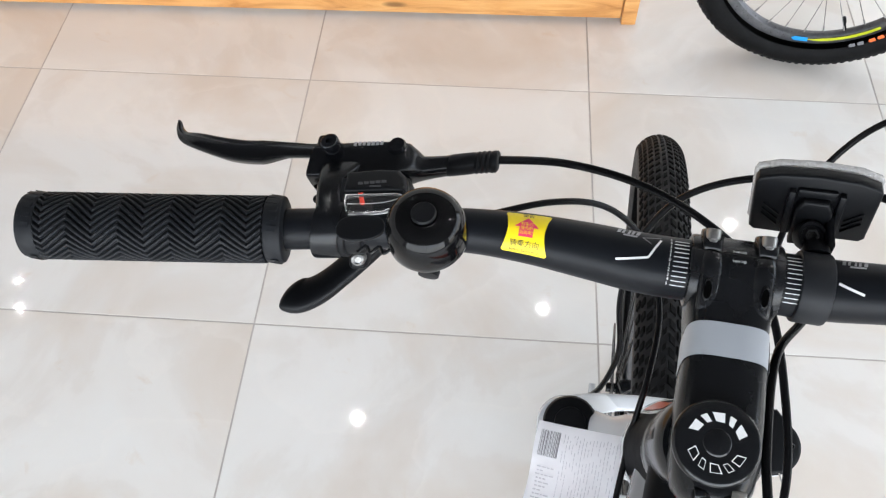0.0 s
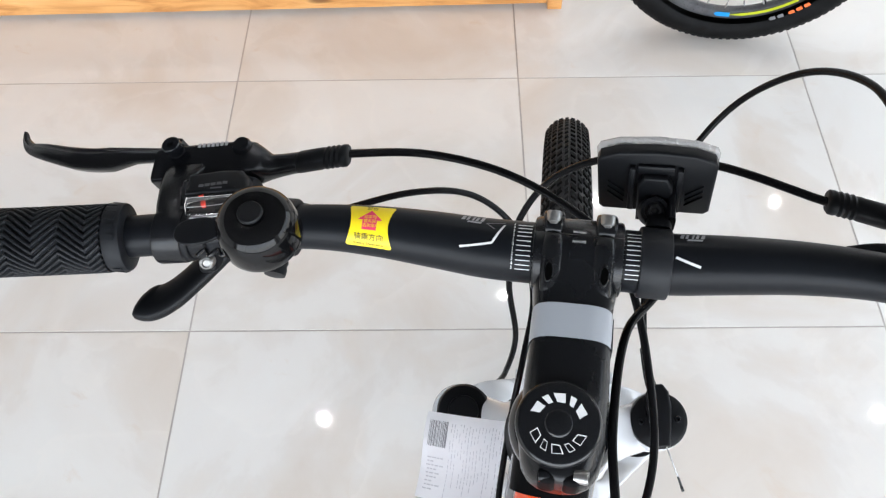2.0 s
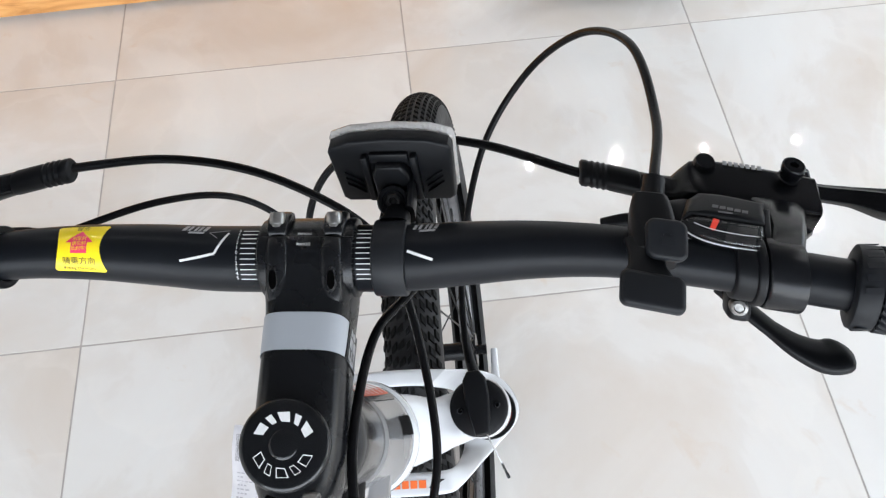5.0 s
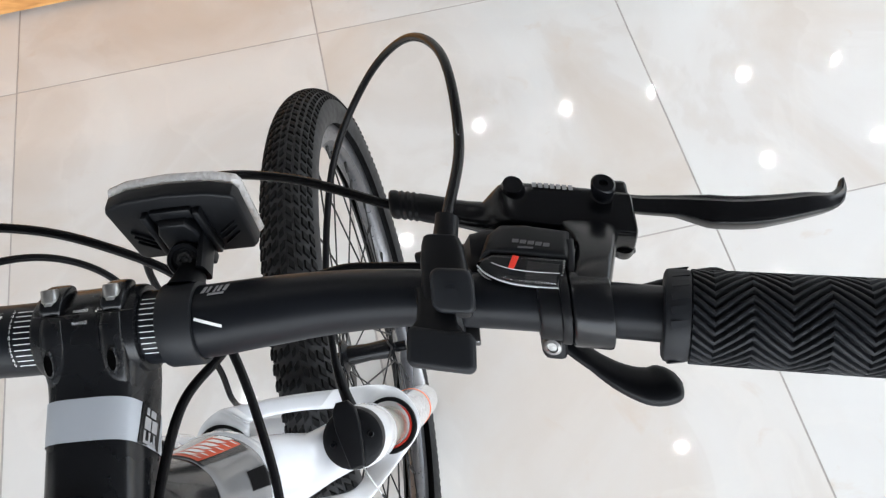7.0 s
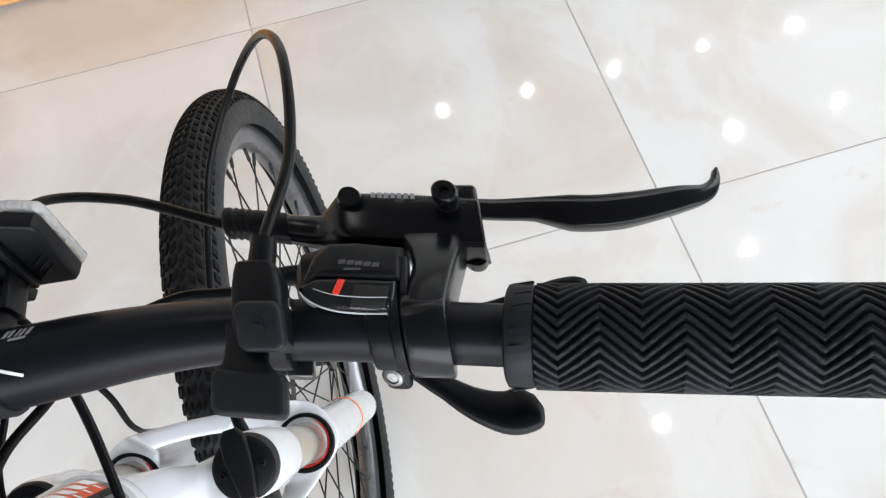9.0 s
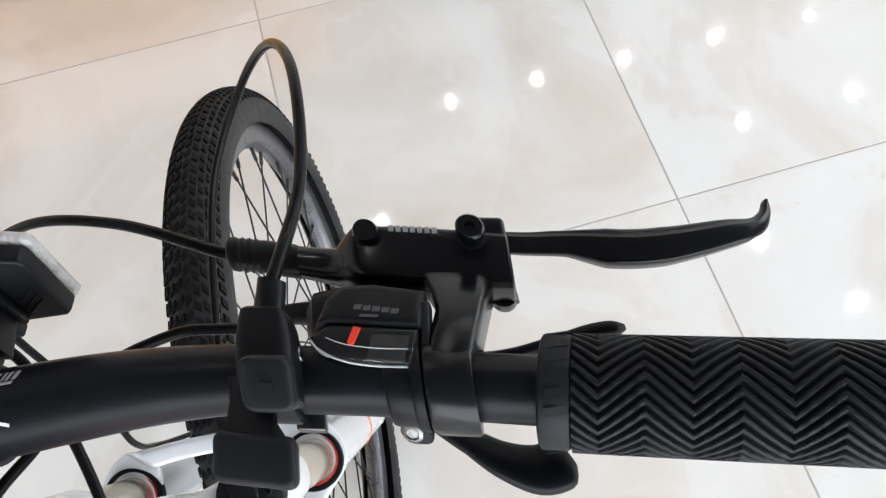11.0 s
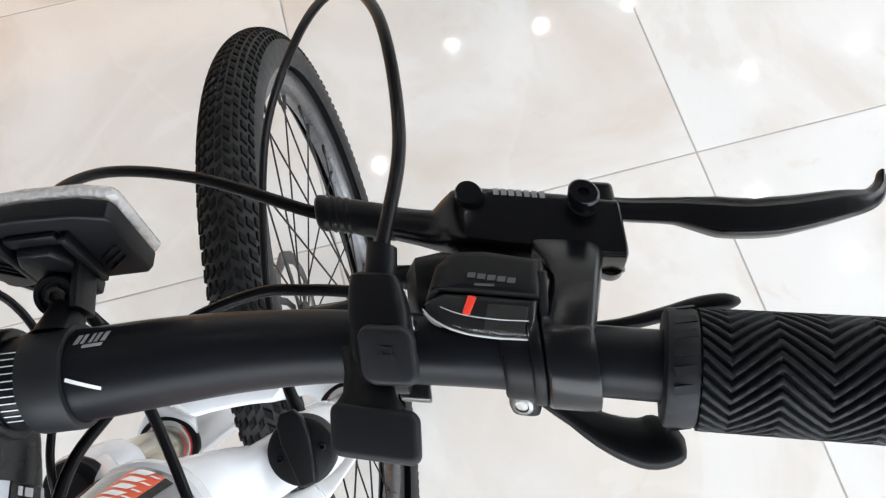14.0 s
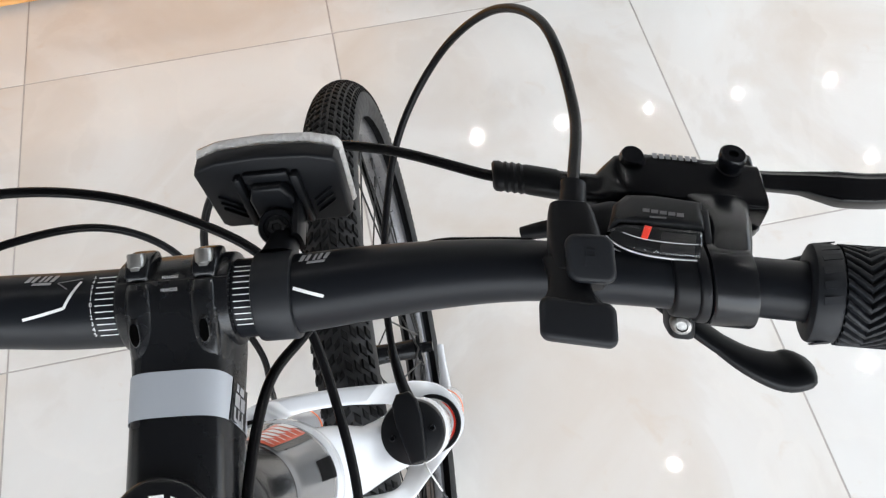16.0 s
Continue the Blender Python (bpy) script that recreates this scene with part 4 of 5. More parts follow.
        sp.matrix_basis = Matrix.LocRotScale(a, q, (1, 1, d.length))
    if rotor:
        outer, inner = [], []
        for k in range(96):
            t = 2 * math.pi * k / 96
            ro = 0.080 + 0.0012 * math.sin(12 * t)
            ri = 0.066 + 0.0012 * math.sin(12 * t + 1.5)
            outer.append((0, ro * math.cos(t), ro * math.sin(t)))
            inner.append((0, ri * math.cos(t), ri * math.sin(t)))
        ring = loft([[Vector(p) for p in outer], [Vector(p) for p in inner], [Vector(p) + Vector((0.0018, 0, 0)) for p in inner], [Vector(p) + Vector((0.0018, 0, 0)) for p in outer]], wrap=True)
        arms = []
        for k in range(6):
            t = 2 * math.pi * k / 6
            arms.append(sweep([Vector((0.0009, 0.018 * math.cos(t), 0.018 * math.sin(t))), Vector((0.0009, 0.045 * math.cos(t + 0.35), 0.045 * math.sin(t + 0.35))), Vector((0.0009, 0.068 * math.cos(t + 0.5), 0.068 * math.sin(t + 0.5)))], lambda i, n: [(-0.0008, -0.004), (0.0008, -0.004), (0.0008, 0.004), (-0.0008, 0.004)], up=(0, math.sin(t), -math.cos(t))))
        part("brake_disc", moved(ring, pose(-0.039, 0, 0)), DARK_STEEL, wheel, "steel brake disc")
        for a in arms:
            part("disc_arm", moved(loft(a), pose(-0.039, 0, 0)), DARK_STEEL, wheel)
    return wheel


KNOBS = [(d, 0.0028 if n % 3 else 0.0022, 0.0040 if n % 2 else 0.0033, 0.0022 * (1 if n % 2 else -1)) for n, d in enumerate((0, 15, -15, 30, -30, 45, -45, 60, -60))]
front_wheel = tagged(build_wheel("front_wheel", bike, FORK @ Matrix.Translation(AXLE) @ pose(0, 0, 0, 0, -1.9, 0.5), SIDEWALL, SPOKE_STEEL, True, KNOBS, 150), "front wheel with black knobbly tyre and spokes")
part("caliper", moved(box(-0.012, 0.012, -0.028, 0.028, -0.018, 0.018, 0.006), FORK @ pose(-0.042, 0.183, 0.372, 20, 0, 0)), BLACK_CAST, bike, "black disc brake caliper")

# ---- grips ----
def build_grip(sx, near, far):
    g = empty("grip", bike)
    tagged(g, "black rubber grip with raised chevron ribs")
    nx, nt = 300, 300
    s0, s1, r0 = near + 0.0100, far - 0.0110, 0.0172
    verts, faces = [], []
    for i in range(nx + 1):
        s = s0 + (s1 - s0) * i / nx
        y, z, _ = bar_at(s)
        zig = abs(((s - near - 0.0045) / 0.0258) % 1.0 * 2 - 1)
        for k in range(nt):
            a = 2 * math.pi * k / nt
            v = (30 * k / nt + zig * 2.9) % 1.0
            h = max(0.0, min(1.0, (0.30 - abs(v - 0.5)) / 0.16 + 0.5))
            edge = min(1.0, (nx - i) / 4)
            r = r0 - 0.0010 + 0.0017 * h * edge
            verts.append((sx * (s - r * (0.2090 * math.sin(a) + 0.0750 * math.cos(a))), y - r * math.sin(a), z + r * math.cos(a)))
    for i in range(nx):
        for k in range(nt):
            j = (k + 1) % nt
            faces.append((i * nt + k, i * nt + j, (i + 1) * nt + j, (i + 1) * nt + k))
    bm = bmesh.new()
    me = bpy.data.meshes.new("sleeve")
    me.from_pydata(verts, [], faces)
    bm.from_mesh(me)
    bpy.data.meshes.remove(me)
    part("sleeve", bm, RUBBER, g, angle=50)
    for s, r, w in ((near + 0.0051, 0.0179, 0.0102), (far - 0.0080, 0.0179, 0.0095)):
        y, z, _ = bar_at(s)
        d = Vector((0.123 * sx, -0.0260, 0.0093)).normalized()
        prof = [(0.0112, -w / 2), (r - 0.002, -w / 2), (r - 0.0004, -w / 2 + 0.0008), (r, -w / 2 + 0.002), (r, w / 2 - 0.0025), (r - 0.0006, w / 2 - 0.0006), (r - 0.0018, w / 2), (0.0112, w / 2), (0.0112, -w / 2)]
        part("collar", moved(lathe(prof, 56), aim((sx * s, y, z), d)), RUBBER, g, "plain rubber collar with moulded marks")
        for k in range(5):
            for deg in (-35, 100, 230):
                aa = radians(deg + k * 17)
                mark = box(-0.0032, 0.0032, -0.0013, 0.0013, -0.0003, 0.00018)
                part("moulded_mark", mapped(mark, lambda a, b, c, aa=aa, y=y, z=z, s=s, r=r: Vector((sx * (s + a + 0.0005 - r * (0.2090 * math.sin(aa) + 0.0750 * math.cos(aa))), y - (r + c) * math.sin(aa + b / r), z + (r + c) * math.cos(aa + b / r)))), RUBBER, g)
    y, z, _ = bar_at(far - 0.0040)
    d = Vector((0.123 * sx, -0.0260, 0.0093)).normalized()
    part("end_plug", moved(lathe([(0.0150, -0.002), (0.0173, 0.0), (0.0169, 0.0015), (0.0140, 0.0026), (0, 0.0030)], 48), aim((sx * (far - 0.0040), y, z), d)), RUBBER, g)
    return g


build_grip(-1, 0.2297, 0.3660)
build_grip(1, 0.2340, 0.3730)


# ---- brake levers and shifters: s out along the bar, f ahead of it, u above it ----
def control_map(sx, tilt):
    a = radians(tilt)
    c, d = math.cos(a), math.sin(a)
    def f(s, fw, up):
        y, z, _ = bar_at(s)
        return Vector((sx * s, y + fw * c - up * d, z + fw * d + up * c))
    return f


def collar(s, width, r_out, r_in=0.0112, bevel=0.0012):
    """A ring round the bar, in (s, f, u)."""
    return moved(ring_of(r_out, r_in, width, bevel, 48), pose(s, 0, 0, 0, 90, 0))


def build_brake(sx, tilt, out=0.0, size=1.0, ahead=0.0014, skew=0.0155):
    mc = control_map(sx, tilt)
    def along(s):
        return 0.22 + (s - 0.22) * size + out
    def m(s, f, u):
        return mc(along(s), f * size + ahead + skew * (s - 0.22), u * size)
    def clamped(s, f, u):
        return mc(along(s), f, u)
    g = empty("brake_lever", bike)
    tagged(g, "black hydraulic brake lever with reservoir and hose boot")
    arm = []
    for f, c, hw, lo, hi in ((0.003, 0.2072, 0.0078, -0.0150, 0.0150), (0.012, 0.2096, 0.0078, -0.0150, 0.0136), (0.024, 0.2128, 0.0079, -0.0180, 0.0086), (0.031, 0.2132, 0.0094, -0.0215, 0.0050), (0.036, 0.2128, 0.0112, -0.0235, 0.0020), (0.044, 0.2110, 0.0130, -0.0250, -0.004)):
        arm.append([Vector((c + a, f, (lo + hi) / 2 + b)) for a, b in circle(hw, 28, (hi - lo) / 2 / hw, 5.5)])
    part("clamp_arm", mapped(join(collar(0.2072, 0.0152, 0.0158), loft(arm)), clamped), BLACK_CAST, g)
    # reservoir with a flat top, then the cylinder slanting towards the hose
    def slant(s):
        return 0.0555 - 0.19 * (s - 0.1285)
    body = []
    for s, f0, f1, lo, hi, pw in ((0.2322, 0.0362, 0.0548, -0.0182, -0.0030, 7.0), (0.2314, 0.0352, 0.0557, -0.0190, -0.0020, 7.0), (0.215, 0.0350, 0.0572, -0.0205, -0.0014, 6.0), (0.195, 0.0356, 0.0584, -0.0230, -0.0008, 5.5), (0.1830, 0.0366, 0.0592, -0.0253, -0.0008, 5.0),
                                  (0.1775, 0.0378, 0.0588, -0.0252, -0.0022, 4.0), (0.1735, 0.0392, 0.0568, -0.0246, -0.0060, 3.0), (0.1700, 0.0405, 0.0545, -0.0240, -0.0095, 2.4), (0.1640, slant(0.164) - 0.0066, slant(0.164) + 0.0066, -0.0237, -0.0105, 2.1), (0.1540, slant(0.154) - 0.0061, slant(0.154) + 0.0061, -0.0232, -0.0110, 2.0)):
        body.append([Vector((s, (f0 + f1) / 2 + a, (lo + hi) / 2 + b)) for a, b in circle((f1 - f0) / 2, 36, (hi - lo) / (f1 - f0), pw)])
    part("reservoir", mapped(loft(body), m), BLACK_CAST, g)
    boot = []
    for s, r in ((0.1560, 0.0060), (0.1545, 0.0066), (0.1420, 0.0066), (0.1405, 0.0062), (0.1392, 0.0069), (0.1378, 0.0062), (0.1364, 0.0069), (0.1350, 0.0062), (0.1336, 0.0069), (0.1322, 0.0062), (0.1308, 0.0068), (0.1285, 0.0066), (0.1275, 0.0055)):
        boot.append([Vector((s, slant(s) + a, -0.0171 + b)) for a, b in circle(r, 28)])
    part("hose_boot", mapped(loft(boot), m), BLACK_PLASTIC, g, "ribbed black rubber hose boot")
    part("bleed_screw", mapped(moved(lathe([(0, -0.006), (0.0050, -0.006), (0.0048, -0.0020), (0.0040, -0.0016), (0.0042, 0.0028), (0.0049, 0.0032), (0.0049, 0.0062), (0.0042, 0.0070), (0.0018, 0.0070), (0.0016, 0.0052), (0, 0.0050)], 28), pose(0.2200, 0.0525, 0.0010)), m), BLACK_CAST, g)
    part("cover_screw", mapped(moved(lathe([(0, -0.003), (0.0050, -0.003), (0.0050, 0.0008), (0.0042, 0.0030), (0, 0.0031)], 26), pose(0.1835, 0.0540, -0.0010)), m), BLACK_CAST, g)
    rows = [(0.1925 + 0.0025 * k, 0.0556 - 0.0001 * k, 0.0018, 0.0024) for k in range(7)]
    each_bar("maker_mark", rows, SOFT_PRINT, g, lambda bm: mapped(bm, lambda a, b, c: m(a, b, -0.0005 - 0.0200 * (a - 0.195) + c)))
    # blade
    line = spline([(0.2200, 0.0580, -0.0140), (0.2365, 0.0590, -0.0185), (0.2530, 0.0600, -0.0208), (0.2700, 0.0582, -0.0218), (0.2870, 0.0600, -0.0240), (0.3085, 0.0660, -0.0275), (0.3200, 0.0698, -0.0298), (0.3255, 0.0752, -0.0302), (0.3275, 0.0812, -0.0298)], 10)
    def blade(i, n):
        u = i / (n - 1)
        w = float(np.interp(u, [0, 0.15, 0.25, 0.35, 0.5, 0.625, 0.75, 0.875, 0.97, 1], [0.0040, 0.0042, 0.0047, 0.0069, 0.0066, 0.0052, 0.0036, 0.0020, 0.0013, 0.0006]))
        h = float(np.interp(u, [0, 0.2, 0.25, 0.36, 0.5, 0.625, 0.75, 0.875, 0.97, 1], [0.0024, 0.0027, 0.0032, 0.0056, 0.0064, 0.0050, 0.0030, 0.0017, 0.0011, 0.0006]))
        return [(a + 0.0011 * math.exp(-((b - 0.40 * w) / 0.0009) ** 2) * (1 if a > 0 else 0), b) for a, b in circle(h, 44, w / h, 4.2)]
    part("lever_blade", mapped(loft(sweep(line, blade, up=(0, 1, 0.2))), m), BLACK_CAST, g, "long curved black lever blade")
    part("lever_pivot", mapped(join(moved(lathe([(0, -0.0270), (0.0050, -0.0270), (0.0055, -0.0255), (0.0055, -0.0230), (0, -0.0230)], 24), pose(0.2270, 0.0500, -0.001)), moved(box(-0.006, 0.005, -0.0055, 0.0050, -0.0240, -0.0060, 0.002), pose(0.2270, 0.0590, 0)), moved(lathe([(0, -0.0240), (0.0046, -0.0240), (0.0050, -0.0225), (0.0050, -0.0175), (0.0040, -0.0165), (0, -0.0165)], 28), pose(0.2275, 0.0385, 0))), m), BLACK_CAST, g)
    part("reach_screw", mapped(moved(hex_bolt(0.0036, 0.006), aim((0.2270, 0.0400, -0.0230), (1, 0.1, 0.1))), m), DARK_STEEL, g)
    return g


def build_shifter(sx, tilt, lever_shift=0.0, raise_lever=0.0, out=0.0, reach=1.0, pointer=0.0, fat=0.0, tuck=0.0, depth=1.0):
    mc = control_map(sx, tilt)
    def m(s, f, u):
        return mc(s + out, f, u)
    g = empty("gear_shifter", bike)
    tagged(g, "black trigger shifter with clear gear window")
    part("shifter_clamp", mapped(join(collar(0.1930, 0.0116, 0.0138), moved(box(-0.0050, 0.0050, -0.0075, 0.0065, -0.0065, 0.0065, 0.003), pose(0.1930, -0.0068, -0.0172, 50, 0, 0))), mc),  BLACK_PLASTIC, g)
    part("clamp_bolt", mapped(moved(lathe([(0, 0), (0.0038, 0), (0.0039, 0.0026), (0.0034, 0.0036), (0.0022, 0.0040), (0.0019, 0.0034), (0.0010, 0.0032), (0, 0.0036)], 26), aim((0.1918, -0.0112, -0.0128), (-0.05, -0.766, 0.643))), mc),  DULL_STEEL, g, "stainless clamp bolt")
    part("clamp_edge", mapped(collar(0.1973, 0.0038, 0.0152, 0.0112, 0.0008), mc),  BLACK_PLASTIC, g)
    # pod ahead of and under the bar
    pod = []
    for s, f0, f1, lo, hi in ((0.1590, 0.016, 0.030, -0.026, -0.008), (0.1630, 0.012, 0.034, -0.030, 0.000), (0.1720, 0.008, 0.036, -0.034, 0.003), (0.1860, 0.008, 0.034, -0.034, 0.0045), (0.1960, 0.010, 0.033, -0.032, 0.004), (0.2010, 0.014, 0.032, -0.028, 0.004)):
        s = 0.2010 + (s - 0.2010) * depth
        pod.append([Vector((s, (f0 + f1) / 2 + a, (lo + hi) / 2 + b)) for a, b in circle((f1 - f0) / 2, 28, (hi - lo) / (f1 - f0), 3.2)])
    part("shifter_body", mapped(loft(pod), m), BLACK_PLASTIC, g)
    cover = [(0.1662, 0.0105), (0.1680, 0.0160), (0.1705, 0.0240), (0.1760, 0.0298), (0.1860, 0.0306), (0.2030, 0.0285), (0.2015, 0.0185), (0.2005, 0.0142), (0.1900, 0.0144), (0.1790, 0.0148), (0.1712, 0.0150)]
    def fall(a, b, c):
        return m(a, b, c - 0.30 * max(0.0, b - 0.0150))
    part("top_cover", mapped(slab(cover, 0.0060, 0.0158, 0.0030, 5), fall), BLACK_PLASTIC, g)
    part("cover_side", mapped(slab([(0.1992, -0.0020), (0.2018, -0.0020), (0.2040, 0.0240), (0.2010, 0.0240)], 0.0040, 0.0128, 0.0010), m), GREY_PLASTIC, g)
    each_bar("maker_mark", [(0.1812 + 0.0030 * k, 0.0205 - 0.0003 * k, 0.0024, 0.0019) for k in range(5)] + [(0.1855, 0.0172, 0.0058, 0.0009)], FAINT_PRINT, g, lambda bm: mapped(bm, lambda a, b, c: fall(a + 0.25 * (b - 0.02), b, 0.01585 + c)))
    # window: dark tray, pointer and bowed clear cover
    tray = [(0.1655, 0.0092), (0.1675, 0.0066), (0.1710, 0.0043), (0.1750, 0.0028), (0.1800, 0.0018), (0.1880, 0.0013), (0.1962, 0.0014), (0.1985, 0.0070), (0.2000, 0.0136), (0.1900, 0.0140), (0.1790, 0.0143), (0.1712, 0.0145), (0.1668, 0.0110)]
    cx, cf = 0.183, 0.0085
    part("window_tray", mapped(slab([(cx + (s - cx) * 0.93, cf + (f - cf) * 0.90) for s, f in tray], 0.0040, 0.0139, 0.0006), m), BLACK_PLASTIC, g)
    part("gear_pointer", mapped(slab([(0.1773, 0.0078), (0.1784, 0.0070), (0.1795, 0.0074), (0.1821, 0.0132), (0.1797, 0.0138)], 0.0144, 0.0151, 0.0003), lambda a, b, c: m(a + pointer, b, c)), RED_PLASTIC, g, "red gear pointer")
    # added plate: stands for the grey reflection on the bowed clear cover
    part("reflection_plate", mapped(slab([(0.1832, 0.0034), (0.1945, 0.0030), (0.1968, 0.0108), (0.1852, 0.0112)], 0.0136, 0.0142, 0.0002), m), SPOKE_STEEL, g, "dark metal plate added for the window's reflection")
    shell = part("window_cover", mapped(slab(tray, 0.0095, 0.0168, 0.0020, 5), lambda a, b, c: m(a, b, c - 0.40 * max(0.0, b - 0.0085) * max(0.0, c - 0.0095) / 0.0073)), CLEAR, g, "clear bowed plastic window cover")
    shell.visible_shadow = False
    # pale lines paint the glint on the clear cover's lower rim
    for lift, r in ((0.0136, 0.00032), (0.0098, 0.00042)):
        rimline = [(s, f - 0.0003, lift) for s, f in tray[:7]]
        part("rim_glint", mapped(tube(rimline, r, 8, 4), m), CLEAR_GLINT, g)
    # one more painted glint where the cover's front wall meets its top
    arc = [(s, f + 0.0046, 0.0167) for s, f in tray[2:7]]
    part("edge_glint", mapped(tube(arc, 0.00016, 6, 4), m), CLEAR_GLINT, g)
    # thumb lever behind, release trigger ahead
    line = spline([(0.1880, 0.004, -0.0240), (0.1990, -0.0050, -0.0265), (0.2100, -0.0130, -0.0290), (0.2210, -0.0192, -0.0315), (0.2330, -0.0218, -0.0335), (0.2440, -0.0178, -0.0338)], 6)
    if lever_shift:
        line = [Vector((p[0] + lever_shift * (p[0] - 0.188) / 0.054, p[1], p[2])) for p in line]
    if raise_lever:
        line = [Vector((p[0], p[1] + raise_lever * (p[0] - 0.188) / 0.054, p[2])) for p in line]
    def paddle(i, n):
        u = i / (n - 1)
        w = 0.0054 + fat + (0.0034 - 0.5 * fat) * min(1, max(0, (u - 0.40) / 0.35))
        if u > 0.9:
            w *= 1 - 0.62 * ((u - 0.9) / 0.1) ** 2
        return circle(w, 22, 0.48, 2.5)
    part("thumb_lever", mapped(loft(sweep(line, paddle, up=(0, 0.5, 1))), mc),  BLACK_PLASTIC, g, "black thumb shift lever")
    line2 = spline([(0.1960, 0.0220, -0.0190), (0.2120, 0.0172, -0.0210), (0.2260, 0.0185, -0.0215), (0.2420, 0.0232, -0.0205), (0.2550, 0.0274, -0.0195), (0.2665, 0.0294, -0.0195)], 6)
    line2 = [Vector((0.1960 + (p[0] - 0.1960) * reach, p[1], p[2])) for p in line2]
    def trig(i, n):
        u = i / (n - 1)
        w = 0.0030 + 0.0030 * u
        if u > 0.9:
            w *= 1 - 0.6 * ((u - 0.9) / 0.1) ** 2
        return circle(w, 18, 0.5, 2.4)
    part("release_trigger", mapped(loft(sweep(line2, trig, up=(0, 1, 0.3))), mc),  BLACK_PLASTIC, g)
    part("barrel_adjuster", mapped(tube([(0.1625, 0.031 - tuck, -0.0195), (0.150, 0.0315 - tuck, -0.0215), (0.138 + 0.5 * tuck, 0.0315 - tuck, -0.0265)], lambda u: 0.0048 - 0.0018 * u, 16, 4), m), BLACK_PLASTIC, g)
    return g


TILT_R, TILT_L, SHIFT_L = 0.0, 15.0, 10.0
build_brake(1, TILT_R)
build_brake(-1, TILT_L, -0.0021, 0.955, -0.0015, 0.030)
build_shifter(1, 0.0, -0.002, 0.0045)
build_shifter(-1, SHIFT_L, -0.011, -0.0050, 0.0005, 0.45, 0.0107, 0.0042, 0.011, 0.72)

# ---- cables ----
CABLES = [
    ("brake_hose", 0.0024, [control_map(-1, TILT_L)(0.1401, 0.0482, -0.0163), control_map(-1, TILT_L)(0.1315, 0.0498, -0.0165), (-0.094, 0.1078, 0.8952), (-0.053, 0.1074, 0.8869), (-0.0175, 0.0989, 0.8761), (0.0133, 0.0866, 0.8600), (0.0310, 0.0640, 0.8500), (0.0448, 0.0258, 0.8289), (0.0531, -0.0246, 0.8016), (0.0435, -0.0752, 0.773), (0.030, -0.14, 0.735), (0.018, -0.22, 0.69)]),
    ("shift_cable", 0.0023, [(0.142, 0.0625, 0.8900), (0.120, 0.0690, 0.8825), (0.0964, 0.072, 0.8776), (0.0620, 0.0640, 0.8690), (0.0410, 0.0370, 0.8710), (0.0275, 0.0090, 0.8790), (0.0235, -0.0426, 0.8810), (0.0279, -0.0884, 0.8668), (0.026, -0.14, 0.82), (0.018, -0.22, 0.735)]),
    ("shift_cable", 0.0020, [(-0.144, 0.0560, 0.896), (-0.0977, 0.0905, 0.8797), (-0.0642, 0.1100, 0.8551), (-0.0372, 0.1060, 0.8250), (-0.0240, 0.0750, 0.8020), (-0.0260, 0.0330, 0.7950), (-0.0310, 0.0, 0.7640), (-0.034, -0.06, 0.72), (-0.024, -0.16, 0.66)]),
    ("brake_hose", 0.0024, [control_map(1, TILT_R)(0.134, 0.0545, -0.0171), control_map(1, TILT_R)(0.1240, 0.0567, -0.0173), (0.076, 0.1207, 0.8873), (0.0262, 0.1378, 0.8711), (-0.0179, 0.1442, 0.8354), (-0.0419, 0.1370, 0.7850), (-0.0459, 0.1289, 0.7216), (-0.0395, 0.1159, 0.6622), (-0.0480, 0.110, 0.6041), (-0.062, 0.128, 0.53), (-0.062, 0.165, 0.43), (-0.055, 0.178, 0.39)]),
    ("lockout_cable", 0.0024, [(0.1552, 0.0560, 0.9395), (0.1625, 0.1060, 0.9240), (0.1566, 0.1700, 0.9083), (0.1344, 0.2186, 0.869), (0.102, 0.2374, 0.8144), (0.0712, 0.2085, 0.7692), (0.0563, 0.1475, 0.7244), (0.0590, 0.0890, 0.7030), (0.0668, 0.0646, 0.6950)]),
]
for name, r, pts in CABLES:
    part(name, tube(pts, r, 14, 12), HOUSING, bike, "smooth black cable housing")
part("cable_end", tube([(0.0578, 0.0960, 0.7040), (0.0624, 0.0766, 0.6975), (0.0668, 0.0646, 0.6950)], lambda u: 0.0030 + 0.0012 * u, 14, 4), BLACK_PLASTIC, bike)

# ---- remote lockout switch on the right ----
rm = control_map(1, 0.0)
remote = empty("lockout_remote", bike)
tagged(remote, "black remote lockout switch with square button and paddle")
part("remote_clamp", mapped(join(collar(0.1525, 0.0110, 0.0145), loft([[Vector(((s0 + s1) / 2 + a, f, (lo + hi) / 2 + b)) for a, b in circle((s1 - s0) / 2, 32, (hi - lo) / (s1 - s0), 5.0)] for f, s0, s1, lo, hi in ((-0.0125, 0.1450, 0.1618, 0.010, 0.0240), (-0.0115, 0.1438, 0.1625, 0.009, 0.0250), (0.0050, 0.1440, 0.1622, 0.009, 0.0262), (0.0120, 0.1448, 0.1612, 0.009, 0.0262), (0.0150, 0.1456, 0.1602, 0.010, 0.0262), (0.0160, 0.1466, 0.1592, 0.012, 0.0252))])), rm), BLACK_PLASTIC, remote)
part("button", mapped(moved(slab(rounded(0.0158, 0.0165, 0.0038), 0.0, 0.0075, 0.0018), pose(0.1562, -0.0085, 0.0258, 24, 0, 0)), rm), GREY_PLASTIC, remote, "charcoal square button with a moulded padlock sign")
